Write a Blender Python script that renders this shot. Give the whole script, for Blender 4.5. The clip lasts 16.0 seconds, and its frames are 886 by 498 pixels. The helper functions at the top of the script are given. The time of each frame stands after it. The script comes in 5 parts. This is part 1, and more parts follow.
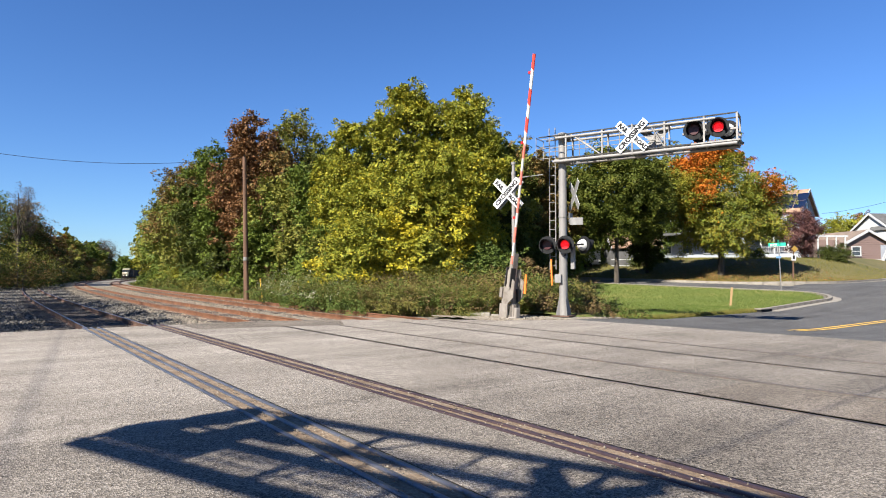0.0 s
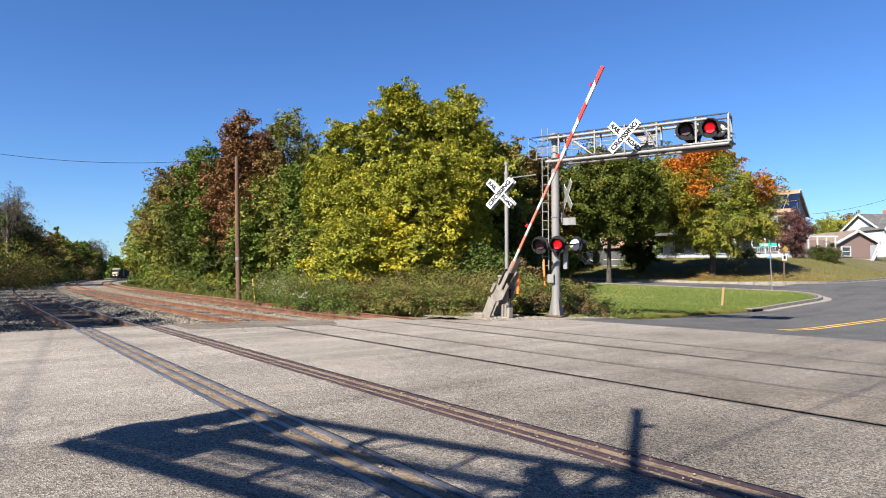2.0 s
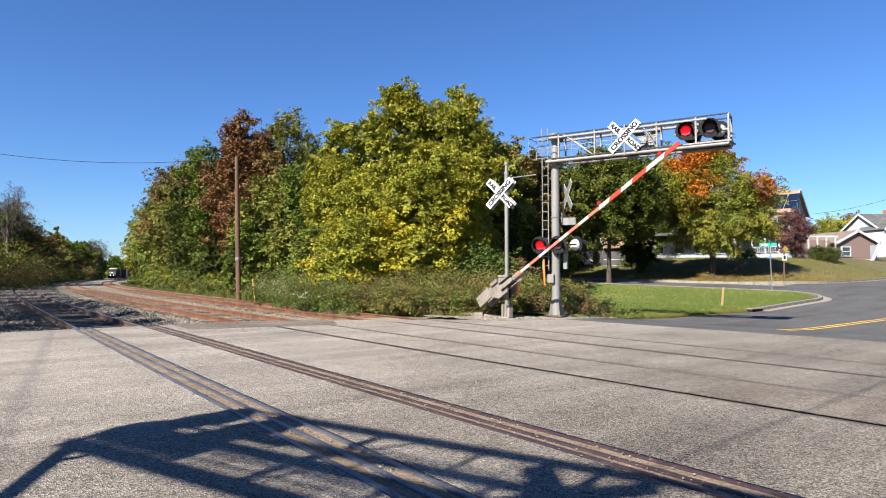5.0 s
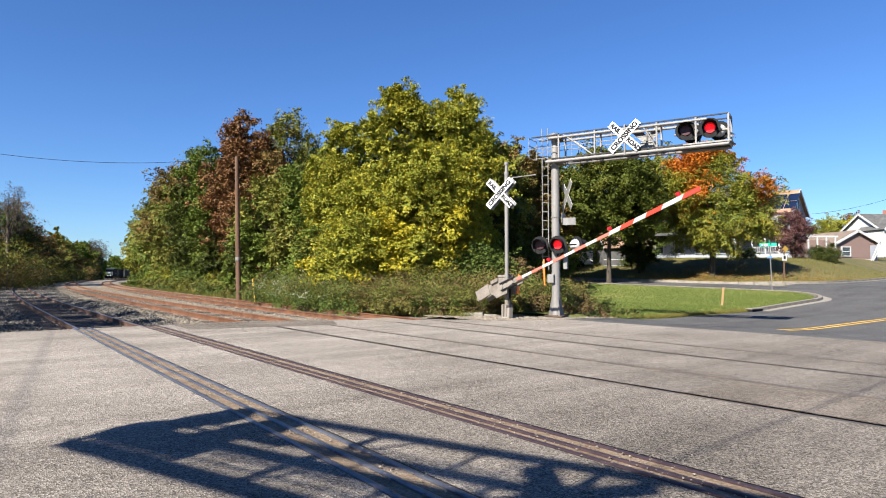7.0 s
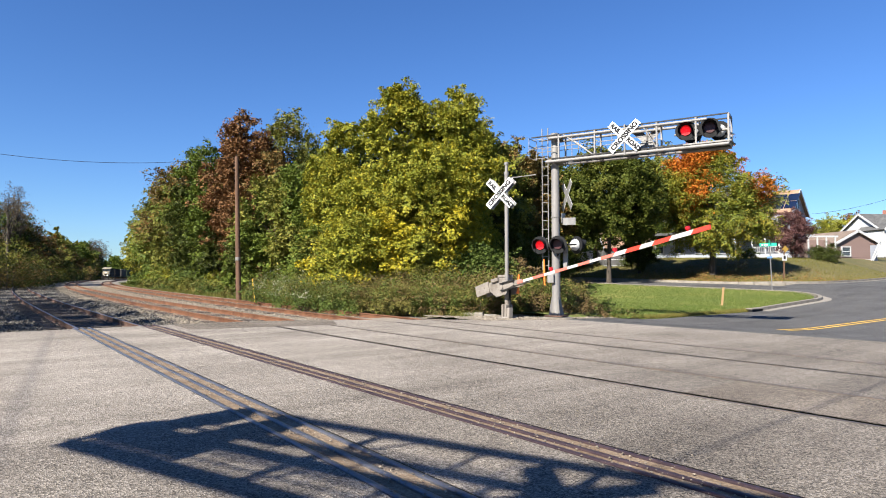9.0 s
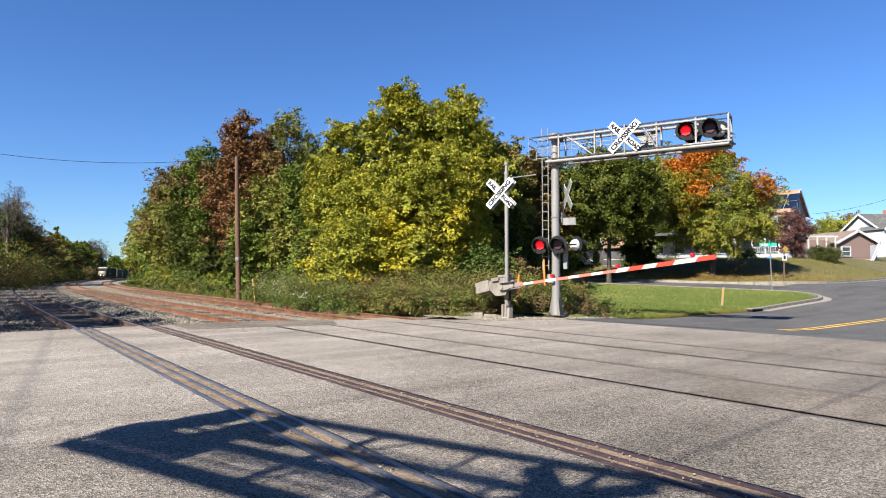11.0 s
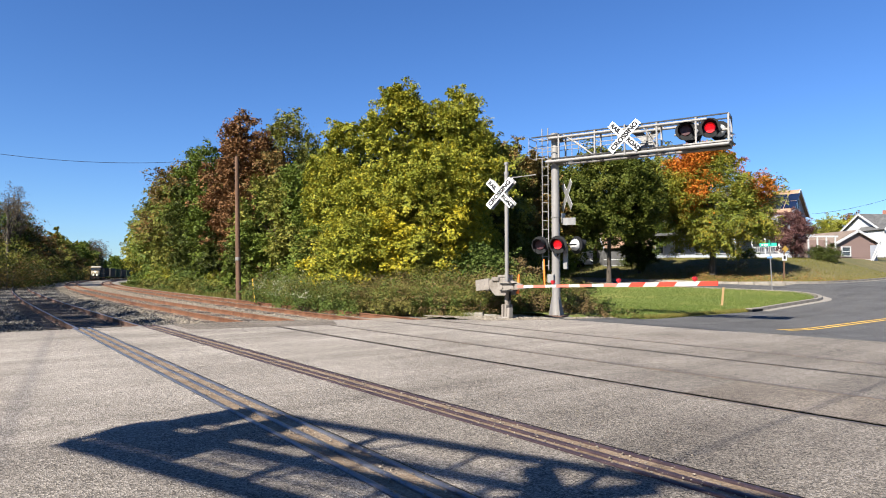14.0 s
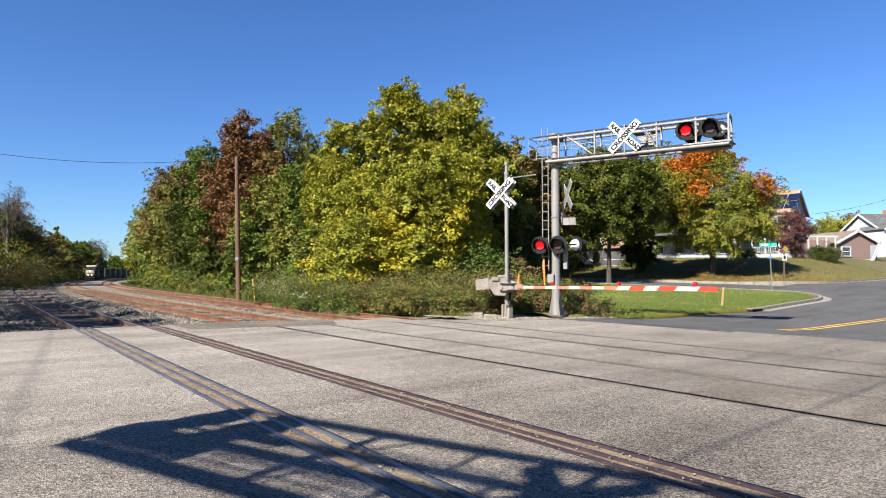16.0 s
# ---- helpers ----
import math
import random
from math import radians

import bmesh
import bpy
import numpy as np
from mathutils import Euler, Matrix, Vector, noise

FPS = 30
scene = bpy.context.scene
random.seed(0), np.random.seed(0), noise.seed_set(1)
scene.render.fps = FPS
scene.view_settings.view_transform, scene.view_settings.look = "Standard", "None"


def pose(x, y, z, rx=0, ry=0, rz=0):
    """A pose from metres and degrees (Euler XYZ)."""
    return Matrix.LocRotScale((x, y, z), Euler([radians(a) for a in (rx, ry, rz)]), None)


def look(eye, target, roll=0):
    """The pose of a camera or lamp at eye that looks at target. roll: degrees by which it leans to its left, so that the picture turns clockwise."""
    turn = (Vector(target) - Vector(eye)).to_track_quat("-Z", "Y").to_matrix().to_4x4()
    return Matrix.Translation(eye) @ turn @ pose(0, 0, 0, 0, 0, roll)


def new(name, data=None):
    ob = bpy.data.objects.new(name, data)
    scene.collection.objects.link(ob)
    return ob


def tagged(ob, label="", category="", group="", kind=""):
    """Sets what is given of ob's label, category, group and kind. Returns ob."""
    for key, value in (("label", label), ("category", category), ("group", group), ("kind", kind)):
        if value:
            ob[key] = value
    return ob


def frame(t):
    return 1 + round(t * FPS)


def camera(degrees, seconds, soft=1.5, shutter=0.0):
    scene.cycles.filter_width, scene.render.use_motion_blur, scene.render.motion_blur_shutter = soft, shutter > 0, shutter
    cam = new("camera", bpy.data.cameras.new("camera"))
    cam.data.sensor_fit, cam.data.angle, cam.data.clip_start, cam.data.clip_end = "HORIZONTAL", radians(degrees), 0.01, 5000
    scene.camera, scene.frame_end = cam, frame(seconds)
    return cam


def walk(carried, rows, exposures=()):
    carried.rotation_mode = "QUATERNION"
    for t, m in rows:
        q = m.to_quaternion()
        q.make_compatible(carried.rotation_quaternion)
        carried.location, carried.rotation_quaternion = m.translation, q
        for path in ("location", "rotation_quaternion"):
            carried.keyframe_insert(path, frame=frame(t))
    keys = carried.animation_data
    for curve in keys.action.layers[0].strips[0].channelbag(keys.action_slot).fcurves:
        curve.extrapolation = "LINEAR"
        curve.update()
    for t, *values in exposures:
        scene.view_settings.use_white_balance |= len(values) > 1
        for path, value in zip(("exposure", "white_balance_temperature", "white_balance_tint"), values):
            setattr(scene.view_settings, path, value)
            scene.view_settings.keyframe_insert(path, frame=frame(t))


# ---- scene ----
CLIP = 16.0
cam = camera(71.0, CLIP, soft=1.0)
EYE_H, TILT = 1.37, 92.5
walk(cam, [(t, pose(0, 0, EYE_H, TILT, 0, yaw)) for t, yaw in (
    (0.0, 0.65), (0.1, 0.52), (0.2, 0.36), (0.3, 0.23), (0.4, 0.13), (0.5, 0.07), (0.7, 0.02), (1.0, 0.0), (CLIP, 0.0))],
    exposures=[(0.0, 1.03), (CLIP, 1.03)])

# ---- light: clear October noon, sun behind and to the left ----
SUN_AZ, SUN_EL = radians(220), radians(38)
world = bpy.data.worlds.new("world")
scene.world = world
world.use_nodes = True
wn = world.node_tree
sky = wn.nodes.new("ShaderNodeTexSky")
sky.sky_type, sky.sun_disc = "NISHITA", False
sky.sun_elevation, sky.sun_rotation = SUN_EL, SUN_AZ
sky.air_density, sky.dust_density, sky.ozone_density = 1.0, 0.1, 1.5
clear = wn.nodes.new("ShaderNodeHueSaturation")
clear.inputs["Saturation"].default_value = 1.12
tint = wn.nodes.new("ShaderNodeMix")
tint.data_type, tint.blend_type = "RGBA", "MULTIPLY"
tint.inputs[0].default_value = 1.0
tint.inputs[7].default_value = (0.7, 1.0, 1.5, 1)
wn.links.new(sky.outputs[0], clear.inputs["Color"])
wn.links.new(clear.outputs[0], tint.inputs[6])
wn.links.new(tint.outputs[2], wn.nodes["Background"].inputs[0])
wn.nodes["Background"].inputs[1].default_value = 0.052
sun = new("sun", bpy.data.lights.new("sun", "SUN"))
sun.data.energy, sun.data.angle, sun.data.color = 7.0, radians(0.53), (1.0, 0.95, 0.86)
sd = Vector((math.sin(SUN_AZ) * math.cos(SUN_EL), math.cos(SUN_AZ) * math.cos(SUN_EL), math.sin(SUN_EL)))
sun.matrix_world = look(sd * 50, (0, 0, 0))


# ---- materials ----
def material(name, cols, rough=0.7, metal=0.0, scale=3.0, fine=40.0, fine_mix=0.35, bump=0.0, island=0.0, obj=0.0,
             spec=0.4, translucent=0.0, stretch=(1, 1, 1), bump_scale=None, dist=0.02):
    """Noise at two scales through a ramp of colours, with relief; island / obj: share of per-piece variation."""
    m = bpy.data.materials.new(name)
    m.use_nodes = True
    nt = m.node_tree
    N, L = nt.nodes, nt.links
    bs = N["Principled BSDF"]
    tc = N.new("ShaderNodeTexCoord")
    mp = N.new("ShaderNodeMapping")
    mp.inputs["Scale"].default_value = stretch
    L.new(tc.outputs["Object"], mp.inputs[0])
    a, b = N.new("ShaderNodeTexNoise"), N.new("ShaderNodeTexNoise")
    a.inputs["Scale"].default_value, b.inputs["Scale"].default_value = scale, fine
    a.inputs["Detail"].default_value, b.inputs["Detail"].default_value = 5, 3
    for n in (a, b):
        L.new(mp.outputs[0], n.inputs["Vector"])
    mix = N.new("ShaderNodeMix")
    mix.inputs[0].default_value = fine_mix
    L.new(a.outputs[0], mix.inputs[2])
    L.new(b.outputs[0], mix.inputs[3])
    val = mix.outputs[0]
    if island or obj:
        src = N.new("ShaderNodeNewGeometry").outputs["Random Per Island"] if island else N.new("ShaderNodeObjectInfo").outputs["Random"]
        m2 = N.new("ShaderNodeMix")
        m2.inputs[0].default_value = island or obj
        L.new(val, m2.inputs[2])
        L.new(src, m2.inputs[3])
        val = m2.outputs[0]
    ramp = N.new("ShaderNodeValToRGB")
    el = ramp.color_ramp.elements
    lo, hi = (0.12, 0.88) if (island or obj) else (0.3, 0.7)
    for i, c in enumerate(cols):
        p = lo + (hi - lo) * i / max(1, len(cols) - 1)
        e = el[i] if i < 2 else el.new(p)
        e.position, e.color = p, (*c, 1)
    L.new(val, ramp.inputs[0])
    L.new(ramp.outputs[0], bs.inputs["Base Color"])
    bs.inputs["Roughness"].default_value, bs.inputs["Metallic"].default_value = rough, metal
    bs.inputs["Specular IOR Level"].default_value = spec
    if bump:
        bp = N.new("ShaderNodeBump")
        bp.inputs["Strength"].default_value, bp.inputs["Distance"].default_value = bump, dist
        bb = b
        if bump_scale:
            bb = N.new("ShaderNodeTexNoise")
            bb.inputs["Scale"].default_value, bb.inputs["Detail"].default_value = bump_scale, 4
            L.new(mp.outputs[0], bb.inputs["Vector"])
        L.new(bb.outputs[0], bp.inputs["Height"])
        L.new(bp.outputs[0], bs.inputs["Normal"])
    if translucent:
        tr, ms = N.new("ShaderNodeBsdfTranslucent"), N.new("ShaderNodeMixShader")
        L.new(ramp.outputs[0], tr.inputs[0])
        ms.inputs[0].default_value = translucent
        L.new(bs.outputs[0], ms.inputs[1])
        L.new(tr.outputs[0], ms.inputs[2])
        L.new(ms.outputs[0], N["Material Output"].inputs[0])
    return m


def leaf_material(name, cols):
    cols = [tuple(0.74 * k for k in c) for c in cols]
    return material(name, cols, rough=0.55, scale=0.45, fine=2.2, fine_mix=0.4, island=0.42, spec=0.12, translucent=0.06)


def glow(name, col, strength):
    m = bpy.data.materials.new(name)
    m.use_nodes = True
    bs = m.node_tree.nodes["Principled BSDF"]
    bs.inputs["Base Color"].default_value = (*col, 1)
    bs.inputs["Emission Color"].default_value, bs.inputs["Emission Strength"].default_value = (*col, 1), strength
    return m


def asphalt(name, dark, mid, light, grain, crack, seed, tone_amp=0.0):
    """Aggregate of stones of many greys in binder, with broad stains, wheel streaks and fine cracks."""
    m = bpy.data.materials.new(name)
    m.use_nodes = True
    N, L = m.node_tree.nodes, m.node_tree.links
    bs = N["Principled BSDF"]
    tc = N.new("ShaderNodeTexCoord")

    def mapped(scale, turn=0.0):
        mp = N.new("ShaderNodeMapping")
        mp.inputs["Scale"].default_value, mp.inputs["Rotation"].default_value = scale, (0, 0, turn)
        mp.inputs["Location"].default_value = (seed, seed * 0.7, 0)
        L.new(tc.outputs["Object"], mp.inputs[0])
        return mp.outputs[0]

    def noise_of(vec, scale, detail):
        n = N.new("ShaderNodeTexNoise")
        n.inputs["Scale"].default_value, n.inputs["Detail"].default_value = scale, detail
        L.new(vec, n.inputs["Vector"])
        return n.outputs[0]

    def math_of(op, a, b):
        n = N.new("ShaderNodeMath")
        n.operation = op
        for k, v in enumerate((a, b)):
            if isinstance(v, (int, float)):
                n.inputs[k].default_value = v
            else:
                L.new(v, n.inputs[k])
        return n.outputs[0]

    flat = mapped((1, 1, 1))
    vo = N.new("ShaderNodeTexVoronoi")
    vo.inputs["Scale"].default_value = grain
    L.new(flat, vo.inputs["Vector"])
    sep = N.new("ShaderNodeSeparateColor")
    L.new(vo.outputs["Color"], sep.inputs[0])
    stains = noise_of(flat, 0.5, 6)
    turned = mapped((1, 1, 1), radians(-38.5))
    lane = N.new("ShaderNodeMapping")
    lane.inputs["Scale"].default_value = (0.1, 1.5, 1)
    L.new(turned, lane.inputs[0])
    streak = noise_of(lane.outputs[0], 1.0, 4)
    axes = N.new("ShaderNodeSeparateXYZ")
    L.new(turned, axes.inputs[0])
    # Tone slides smoothly from darker at low s to lighter at high s.
    s_tone = N.new("ShaderNodeMapRange")
    s_tone.interpolation_type = "SMOOTHSTEP"
    s_tone.inputs["From Min"].default_value, s_tone.inputs["From Max"].default_value = seed * 0.7 + 2.0, seed * 0.7 + 11.0
    s_tone.inputs["To Min"].default_value, s_tone.inputs["To Max"].default_value = -tone_amp, tone_amp
    L.new(axes.outputs[1], s_tone.inputs[0])
    medium = noise_of(flat, 9, 4)
    v = math_of("ADD", math_of("MULTIPLY", sep.outputs[0], 0.42), math_of("MULTIPLY", stains, 0.34))
    v = math_of("ADD", v, math_of("MULTIPLY", streak, 0.34))
    v = math_of("ADD", math_of("ADD", v, s_tone.outputs[0]), math_of("MULTIPLY", medium, 0.14))
    ramp = N.new("ShaderNodeValToRGB")
    el = ramp.color_ramp.elements
    el[0].position, el[0].color = 0.3, (*dark, 1)
    el[1].position, el[1].color = 0.62, (*mid, 1)
    e = el.new(1.0)
    e.color = (*light, 1)
    L.new(v, ramp.inputs[0])
    wob = N.new("ShaderNodeTexNoise")
    wob.inputs["Scale"].default_value, wob.inputs["Detail"].default_value = 1.3, 5
    L.new(flat, wob.inputs["Vector"])
    mixv = N.new("ShaderNodeVectorMath")
    mixv.operation = "MULTIPLY_ADD"
    mixv.inputs[1].default_value = (0.9, 0.9, 0)
    L.new(wob.outputs[1], mixv.inputs[0])
    L.new(flat, mixv.inputs[2])
    cv = N.new("ShaderNodeTexVoronoi")
    cv.feature = "DISTANCE_TO_EDGE"
    cv.inputs["Scale"].default_value = 0.23
    L.new(mixv.outputs[0], cv.inputs["Vector"])
    line = N.new("ShaderNodeMapRange")
    line.inputs["From Min"].default_value, line.inputs["From Max"].default_value = 0.0008, 0.0035
    line.inputs["To Min"].default_value, line.inputs["To Max"].default_value = 1 - crack, 1.0
    L.new(cv.outputs["Distance"], line.inputs[0])
    mul = N.new("ShaderNodeMix")
    mul.data_type, mul.blend_type = "RGBA", "MULTIPLY"
    mul.inputs[0].default_value = 1.0
    L.new(ramp.outputs[0], mul.inputs[6])
    L.new(line.outputs[0], mul.inputs[7])
    L.new(mul.outputs[2], bs.inputs["Base Color"])
    bs.inputs["Roughness"].default_value, bs.inputs["Specular IOR Level"].default_value = 0.88, 0.25
    bp = N.new("ShaderNodeBump")
    bp.inputs["Strength"].default_value, bp.inputs["Distance"].default_value = 0.9, 0.008
    L.new(math_of("ADD", vo.outputs["Distance"], medium), bp.inputs["Height"])
    L.new(bp.outputs[0], bs.inputs["Normal"])
    return m


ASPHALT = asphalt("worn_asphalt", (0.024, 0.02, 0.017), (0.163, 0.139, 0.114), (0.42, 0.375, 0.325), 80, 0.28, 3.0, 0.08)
ASPHALT_NEW = asphalt("dark_asphalt", (0.026, 0.025, 0.024), (0.07, 0.067, 0.065), (0.15, 0.145, 0.14), 60, 0.3, 11.0)
DIRT = material("flangeway_dirt", [(0.07655, 0.04764, 0.02654), (0.164, 0.1163, 0.07433), (0.2624, 0.2115, 0.1593)], 0.95, scale=3, fine=40, fine_mix=0.5, bump=0.8)
RAIL_HEAD = material("rubbed_rail_steel", [(0.07, 0.075, 0.1), (0.16, 0.165, 0.19), (0.26, 0.25, 0.25)], 0.42, 0.75, scale=1.5, fine=30)
RAIL_WORN = material("rust_edged_rail_steel", [(0.03, 0.019, 0.02205), (0.055, 0.03705, 0.042), (0.095, 0.057, 0.04988)], 0.5, 0.4, scale=2, fine=25, bump=0.2)
RAIL_RUST = material("rusty_rail_steel", [(0.055, 0.024, 0.013), (0.115, 0.052, 0.028), (0.19, 0.095, 0.055)], 0.85, 0.05, scale=2, fine=25, bump=0.3, spec=0.2)
RAIL_DULL = material("dull_dark_rail", [(0.05, 0.045, 0.042), (0.1, 0.085, 0.075), (0.16, 0.12, 0.09)], 0.6, 0.4, scale=2, fine=25)
RAIL_BROWN = material("dark_rusty_siding_rail", [(0.035, 0.0182, 0.0126), (0.07, 0.0364, 0.0245), (0.119, 0.07, 0.049)], 0.8, 0.1, scale=2, fine=25, bump=0.3)
TIE = material("creosoted_tie_wood", [(0.03, 0.024, 0.02), (0.075, 0.06, 0.05), (0.14, 0.11, 0.09)], 0.9, scale=4, fine=30, bump=0.5, obj=0.3)
BALLAST = material("ballast_stone", [(0.08414, 0.06958, 0.05432), (0.1759, 0.1495, 0.1147), (0.3059, 0.2573, 0.1992)], 0.95, scale=0.5, fine=14, fine_mix=0.65, bump=1.0, dist=0.05, island=0.5)
BALLAST_DARK = material("dark_cinder_ballast", [(0.0418, 0.0379, 0.0338), (0.0837, 0.0748, 0.0645), (0.1767, 0.1585, 0.129)], 0.95, scale=0.5, fine=14, fine_mix=0.6, bump=1.0, dist=0.05, island=0.5)
RUST_BALLAST = material("rust_stained_ballast", [(0.1, 0.055, 0.03), (0.22, 0.135, 0.085), (0.34, 0.25, 0.18)], 0.95, scale=0.6, fine=14, fine_mix=0.65, bump=1.0, dist=0.05)
SOIL = material("weedy_soil", [(0.05, 0.055, 0.02), (0.1, 0.1, 0.04), (0.2, 0.17, 0.09)], 0.95, scale=0.2, fine=4, fine_mix=0.5, bump=0.6, dist=0.08)
LAWN = material("lawn_turf", [(0.06, 0.085, 0.014), (0.11, 0.13, 0.022), (0.24, 0.18, 0.06)], 0.9, scale=0.35, fine=8, fine_mix=0.5, bump=0.7, dist=0.05)
BANK = material("dry_bank_turf", [(0.036, 0.05059, 0.01008), (0.0864, 0.07344, 0.0252), (0.1584, 0.1183, 0.0504)], 0.95, scale=0.25, fine=6, fine_mix=0.5, bump=0.7, dist=0.05)
CONCRETE = material("weathered_concrete", [(0.13, 0.1137, 0.091), (0.195, 0.1723, 0.143), (0.26, 0.234, 0.2015)], 0.9, scale=2, fine=30, bump=0.3)
ALUM = material("brushed_aluminium", [(0.1374, 0.129, 0.1219), (0.1819, 0.1708, 0.1603), (0.2426, 0.2277, 0.209)], 0.55, 0.08, scale=3, fine=40, stretch=(1, 1, 0.2))
DARK_ANGLE = material("dark_weathered_steel", [(0.01, 0.0096, 0.0096), (0.02, 0.0192, 0.0184), (0.036, 0.034, 0.032)], 0.7, 0.2, scale=4, fine=30)
GALV = material("galvanised_steel", [(0.136, 0.1318, 0.1275), (0.187, 0.1785, 0.17), (0.255, 0.2465, 0.2295)], 0.55, 0.3, scale=4, fine=30)
GATE_BOX = material("grimy_grey_paint", [(0.112, 0.091, 0.07), (0.189, 0.1645, 0.14), (0.252, 0.224, 0.196)], 0.65, 0.1, scale=3, fine=25)
WHITE = material("white_sheeting", [(0.476, 0.476, 0.4624), (0.544, 0.544, 0.5372), (0.5712, 0.5712, 0.5644)], 0.5, scale=3, fine=20)
ARM_WHITE = material("weathered_white_sheeting", [(0.312, 0.2995, 0.2683), (0.3869, 0.3744, 0.3432), (0.4243, 0.4118, 0.3806)], 0.55, scale=3, fine=20)
RED = material("red_sheeting", [(0.5, 0.035, 0.02), (0.62, 0.045, 0.025)], 0.45, scale=4, fine=20)
RED_FADED = material("faded_red_sheeting", [(0.496, 0.1024, 0.0704), (0.544, 0.1408, 0.1024)], 0.5, scale=4, fine=20)
BLACK = material("black_paint", [(0.008, 0.008, 0.009), (0.018, 0.018, 0.018)], 0.75, scale=5, fine=30, spec=0.15)
GREYCAP = material("pale_grey_paint", [(0.35, 0.35, 0.35), (0.434, 0.434, 0.427)], 0.5, scale=5, fine=30)
LENS_LIT = glow("lit_red_lens", (0.9, 0.004, 0.008), 0.75)
LENS_RIM = glow("lit_lens_rim", (0.5, 0.002, 0.004), 0.3)
LENS_DARK = material("unlit_red_lens", [(0.025, 0.001, 0.002), (0.04, 0.003, 0.004)], 0.45, scale=20, fine=80)
TIPLAMP = material("red_lamp_plastic", [(0.35, 0.012, 0.015), (0.5, 0.02, 0.02)], 0.25, scale=8, fine=40)
ORANGE = material("orange_plastic", [(0.75, 0.16, 0.02), (0.85, 0.2, 0.03)], 0.6, scale=4, fine=20)
CREOSOTE = material("weathered_pole_wood", [(0.05, 0.028, 0.018), (0.11, 0.06, 0.036), (0.17, 0.1, 0.065)], 0.9, scale=2, fine=25, stretch=(3, 3, 0.2), bump=0.4)
PINE = material("raw_pine_stake", [(0.26, 0.156, 0.0715), (0.3575, 0.234, 0.117)], 0.8, scale=3, fine=20, stretch=(3, 3, 0.3))
YELLOW = material("yellow_road_paint", [(0.45, 0.261, 0.036), (0.612, 0.378, 0.054), (0.666, 0.432, 0.09)], 0.75, scale=3, fine=50, bump=0.3)
BARK = material("grey_brown_bark", [(0.027, 0.021, 0.0162), (0.06, 0.048, 0.036), (0.102, 0.084, 0.066)], 0.95, scale=3, fine=14, stretch=(3, 3, 0.4), bump=0.8, dist=0.03)


# ---- mesh building ----
class Geo:
    """Collects boxes, tubes and strips into one mesh."""

    def __init__(self):
        self.v, self.f, self.m = [], [], []

    def add(self, vs, fs, mi=0):
        o = len(self.v)
        self.v += [tuple(p) for p in vs]
        self.f += [tuple(i + o for i in f) for f in fs]
        self.m += [mi] * len(fs)
        return self

    def box(self, c, s, r=(0, 0, 0), mi=0):
        m = pose(*c, *r)
        x, y, z = (k / 2 for k in s)
        vs = [m @ Vector(p) for p in ((-x, -y, -z), (x, -y, -z), (x, y, -z), (-x, y, -z), (-x, -y, z), (x, -y, z), (x, y, z), (-x, y, z))]
        return self.add(vs, ((3, 2, 1, 0), (4, 5, 6, 7), (0, 1, 5, 4), (1, 2, 6, 5), (2, 3, 7, 6), (3, 0, 4, 7)), mi)

    def tube(self, a, b, r, r2=None, seg=10, mi=0, cap=True):
        a, b = Vector(a), Vector(b)
        q = (b - a).to_track_quat("Z", "Y").to_matrix()
        r2 = r if r2 is None else r2
        vs = [p + q @ Vector((math.cos(k * math.tau / seg) * rr, math.sin(k * math.tau / seg) * rr, 0)) for p, rr in ((a, r), (b, r2)) for k in range(seg)]
        fs = [(k, (k + 1) % seg, seg + (k + 1) % seg, seg + k) for k in range(seg)]
        if cap:
            fs += [tuple(range(seg - 1, -1, -1)), tuple(range(seg, 2 * seg))]
        return self.add(vs, fs, mi)

    def poly(self, pts, z0, z1, mi=0):
        """A flat outline in x, y as a slab from z0 to z1."""
        n = len(pts)
        vs = [(*p, z0) for p in pts] + [(*p, z1) for p in pts]
        return self.add(vs, [tuple(range(n - 1, -1, -1)), tuple(range(n, 2 * n))] + [(k, (k + 1) % n, n + (k + 1) % n, n + k) for k in range(n)], mi)

    def dome(self, c, r, axis, depth, seg=16, rings=4, mi=0):
        q = Vector(axis).to_track_quat("Z", "Y").to_matrix()
        vs, fs = [], []
        for i in range(rings + 1):
            a = i / rings * math.pi / 2
            for k in range(seg):
                vs.append(Vector(c) + q @ Vector((r * math.cos(a) * math.cos(k * math.tau / seg), r * math.cos(a) * math.sin(k * math.tau / seg), depth * math.sin(a))))
        for i in range(rings):
            fs += [(i * seg + k, i * seg + (k + 1) % seg, (i + 1) * seg + (k + 1) % seg, (i + 1) * seg + k) for k in range(seg)]
        return self.add(vs, fs, mi)


def mesh_of(name, geo, mats, smooth=False):
    me = bpy.data.meshes.new(name)
    me.from_pydata(geo.v, [], geo.f)
    for m in (mats if isinstance(mats, (list, tuple)) else [mats]):
        me.materials.append(m)
    if any(geo.m):
        me.polygons.foreach_set("material_index", geo.m)
    if smooth:
        me.shade_smooth()
        me.set_sharp_from_angle(angle=radians(40))
    me.update()
    return me


def part(name, geo, mats, parent=None, label="", bevel=0.0, at=None, smooth=True):
    ob = new(name, mesh_of(name, geo, mats, smooth))
    ob.parent = parent
    if at is not None:
        ob.matrix_basis = at
    if bevel:
        b = ob.modifiers.new("edge", "BEVEL")
        b.width, b.segments, b.limit_method = bevel, 2, "ANGLE"
    return tagged(ob, label)


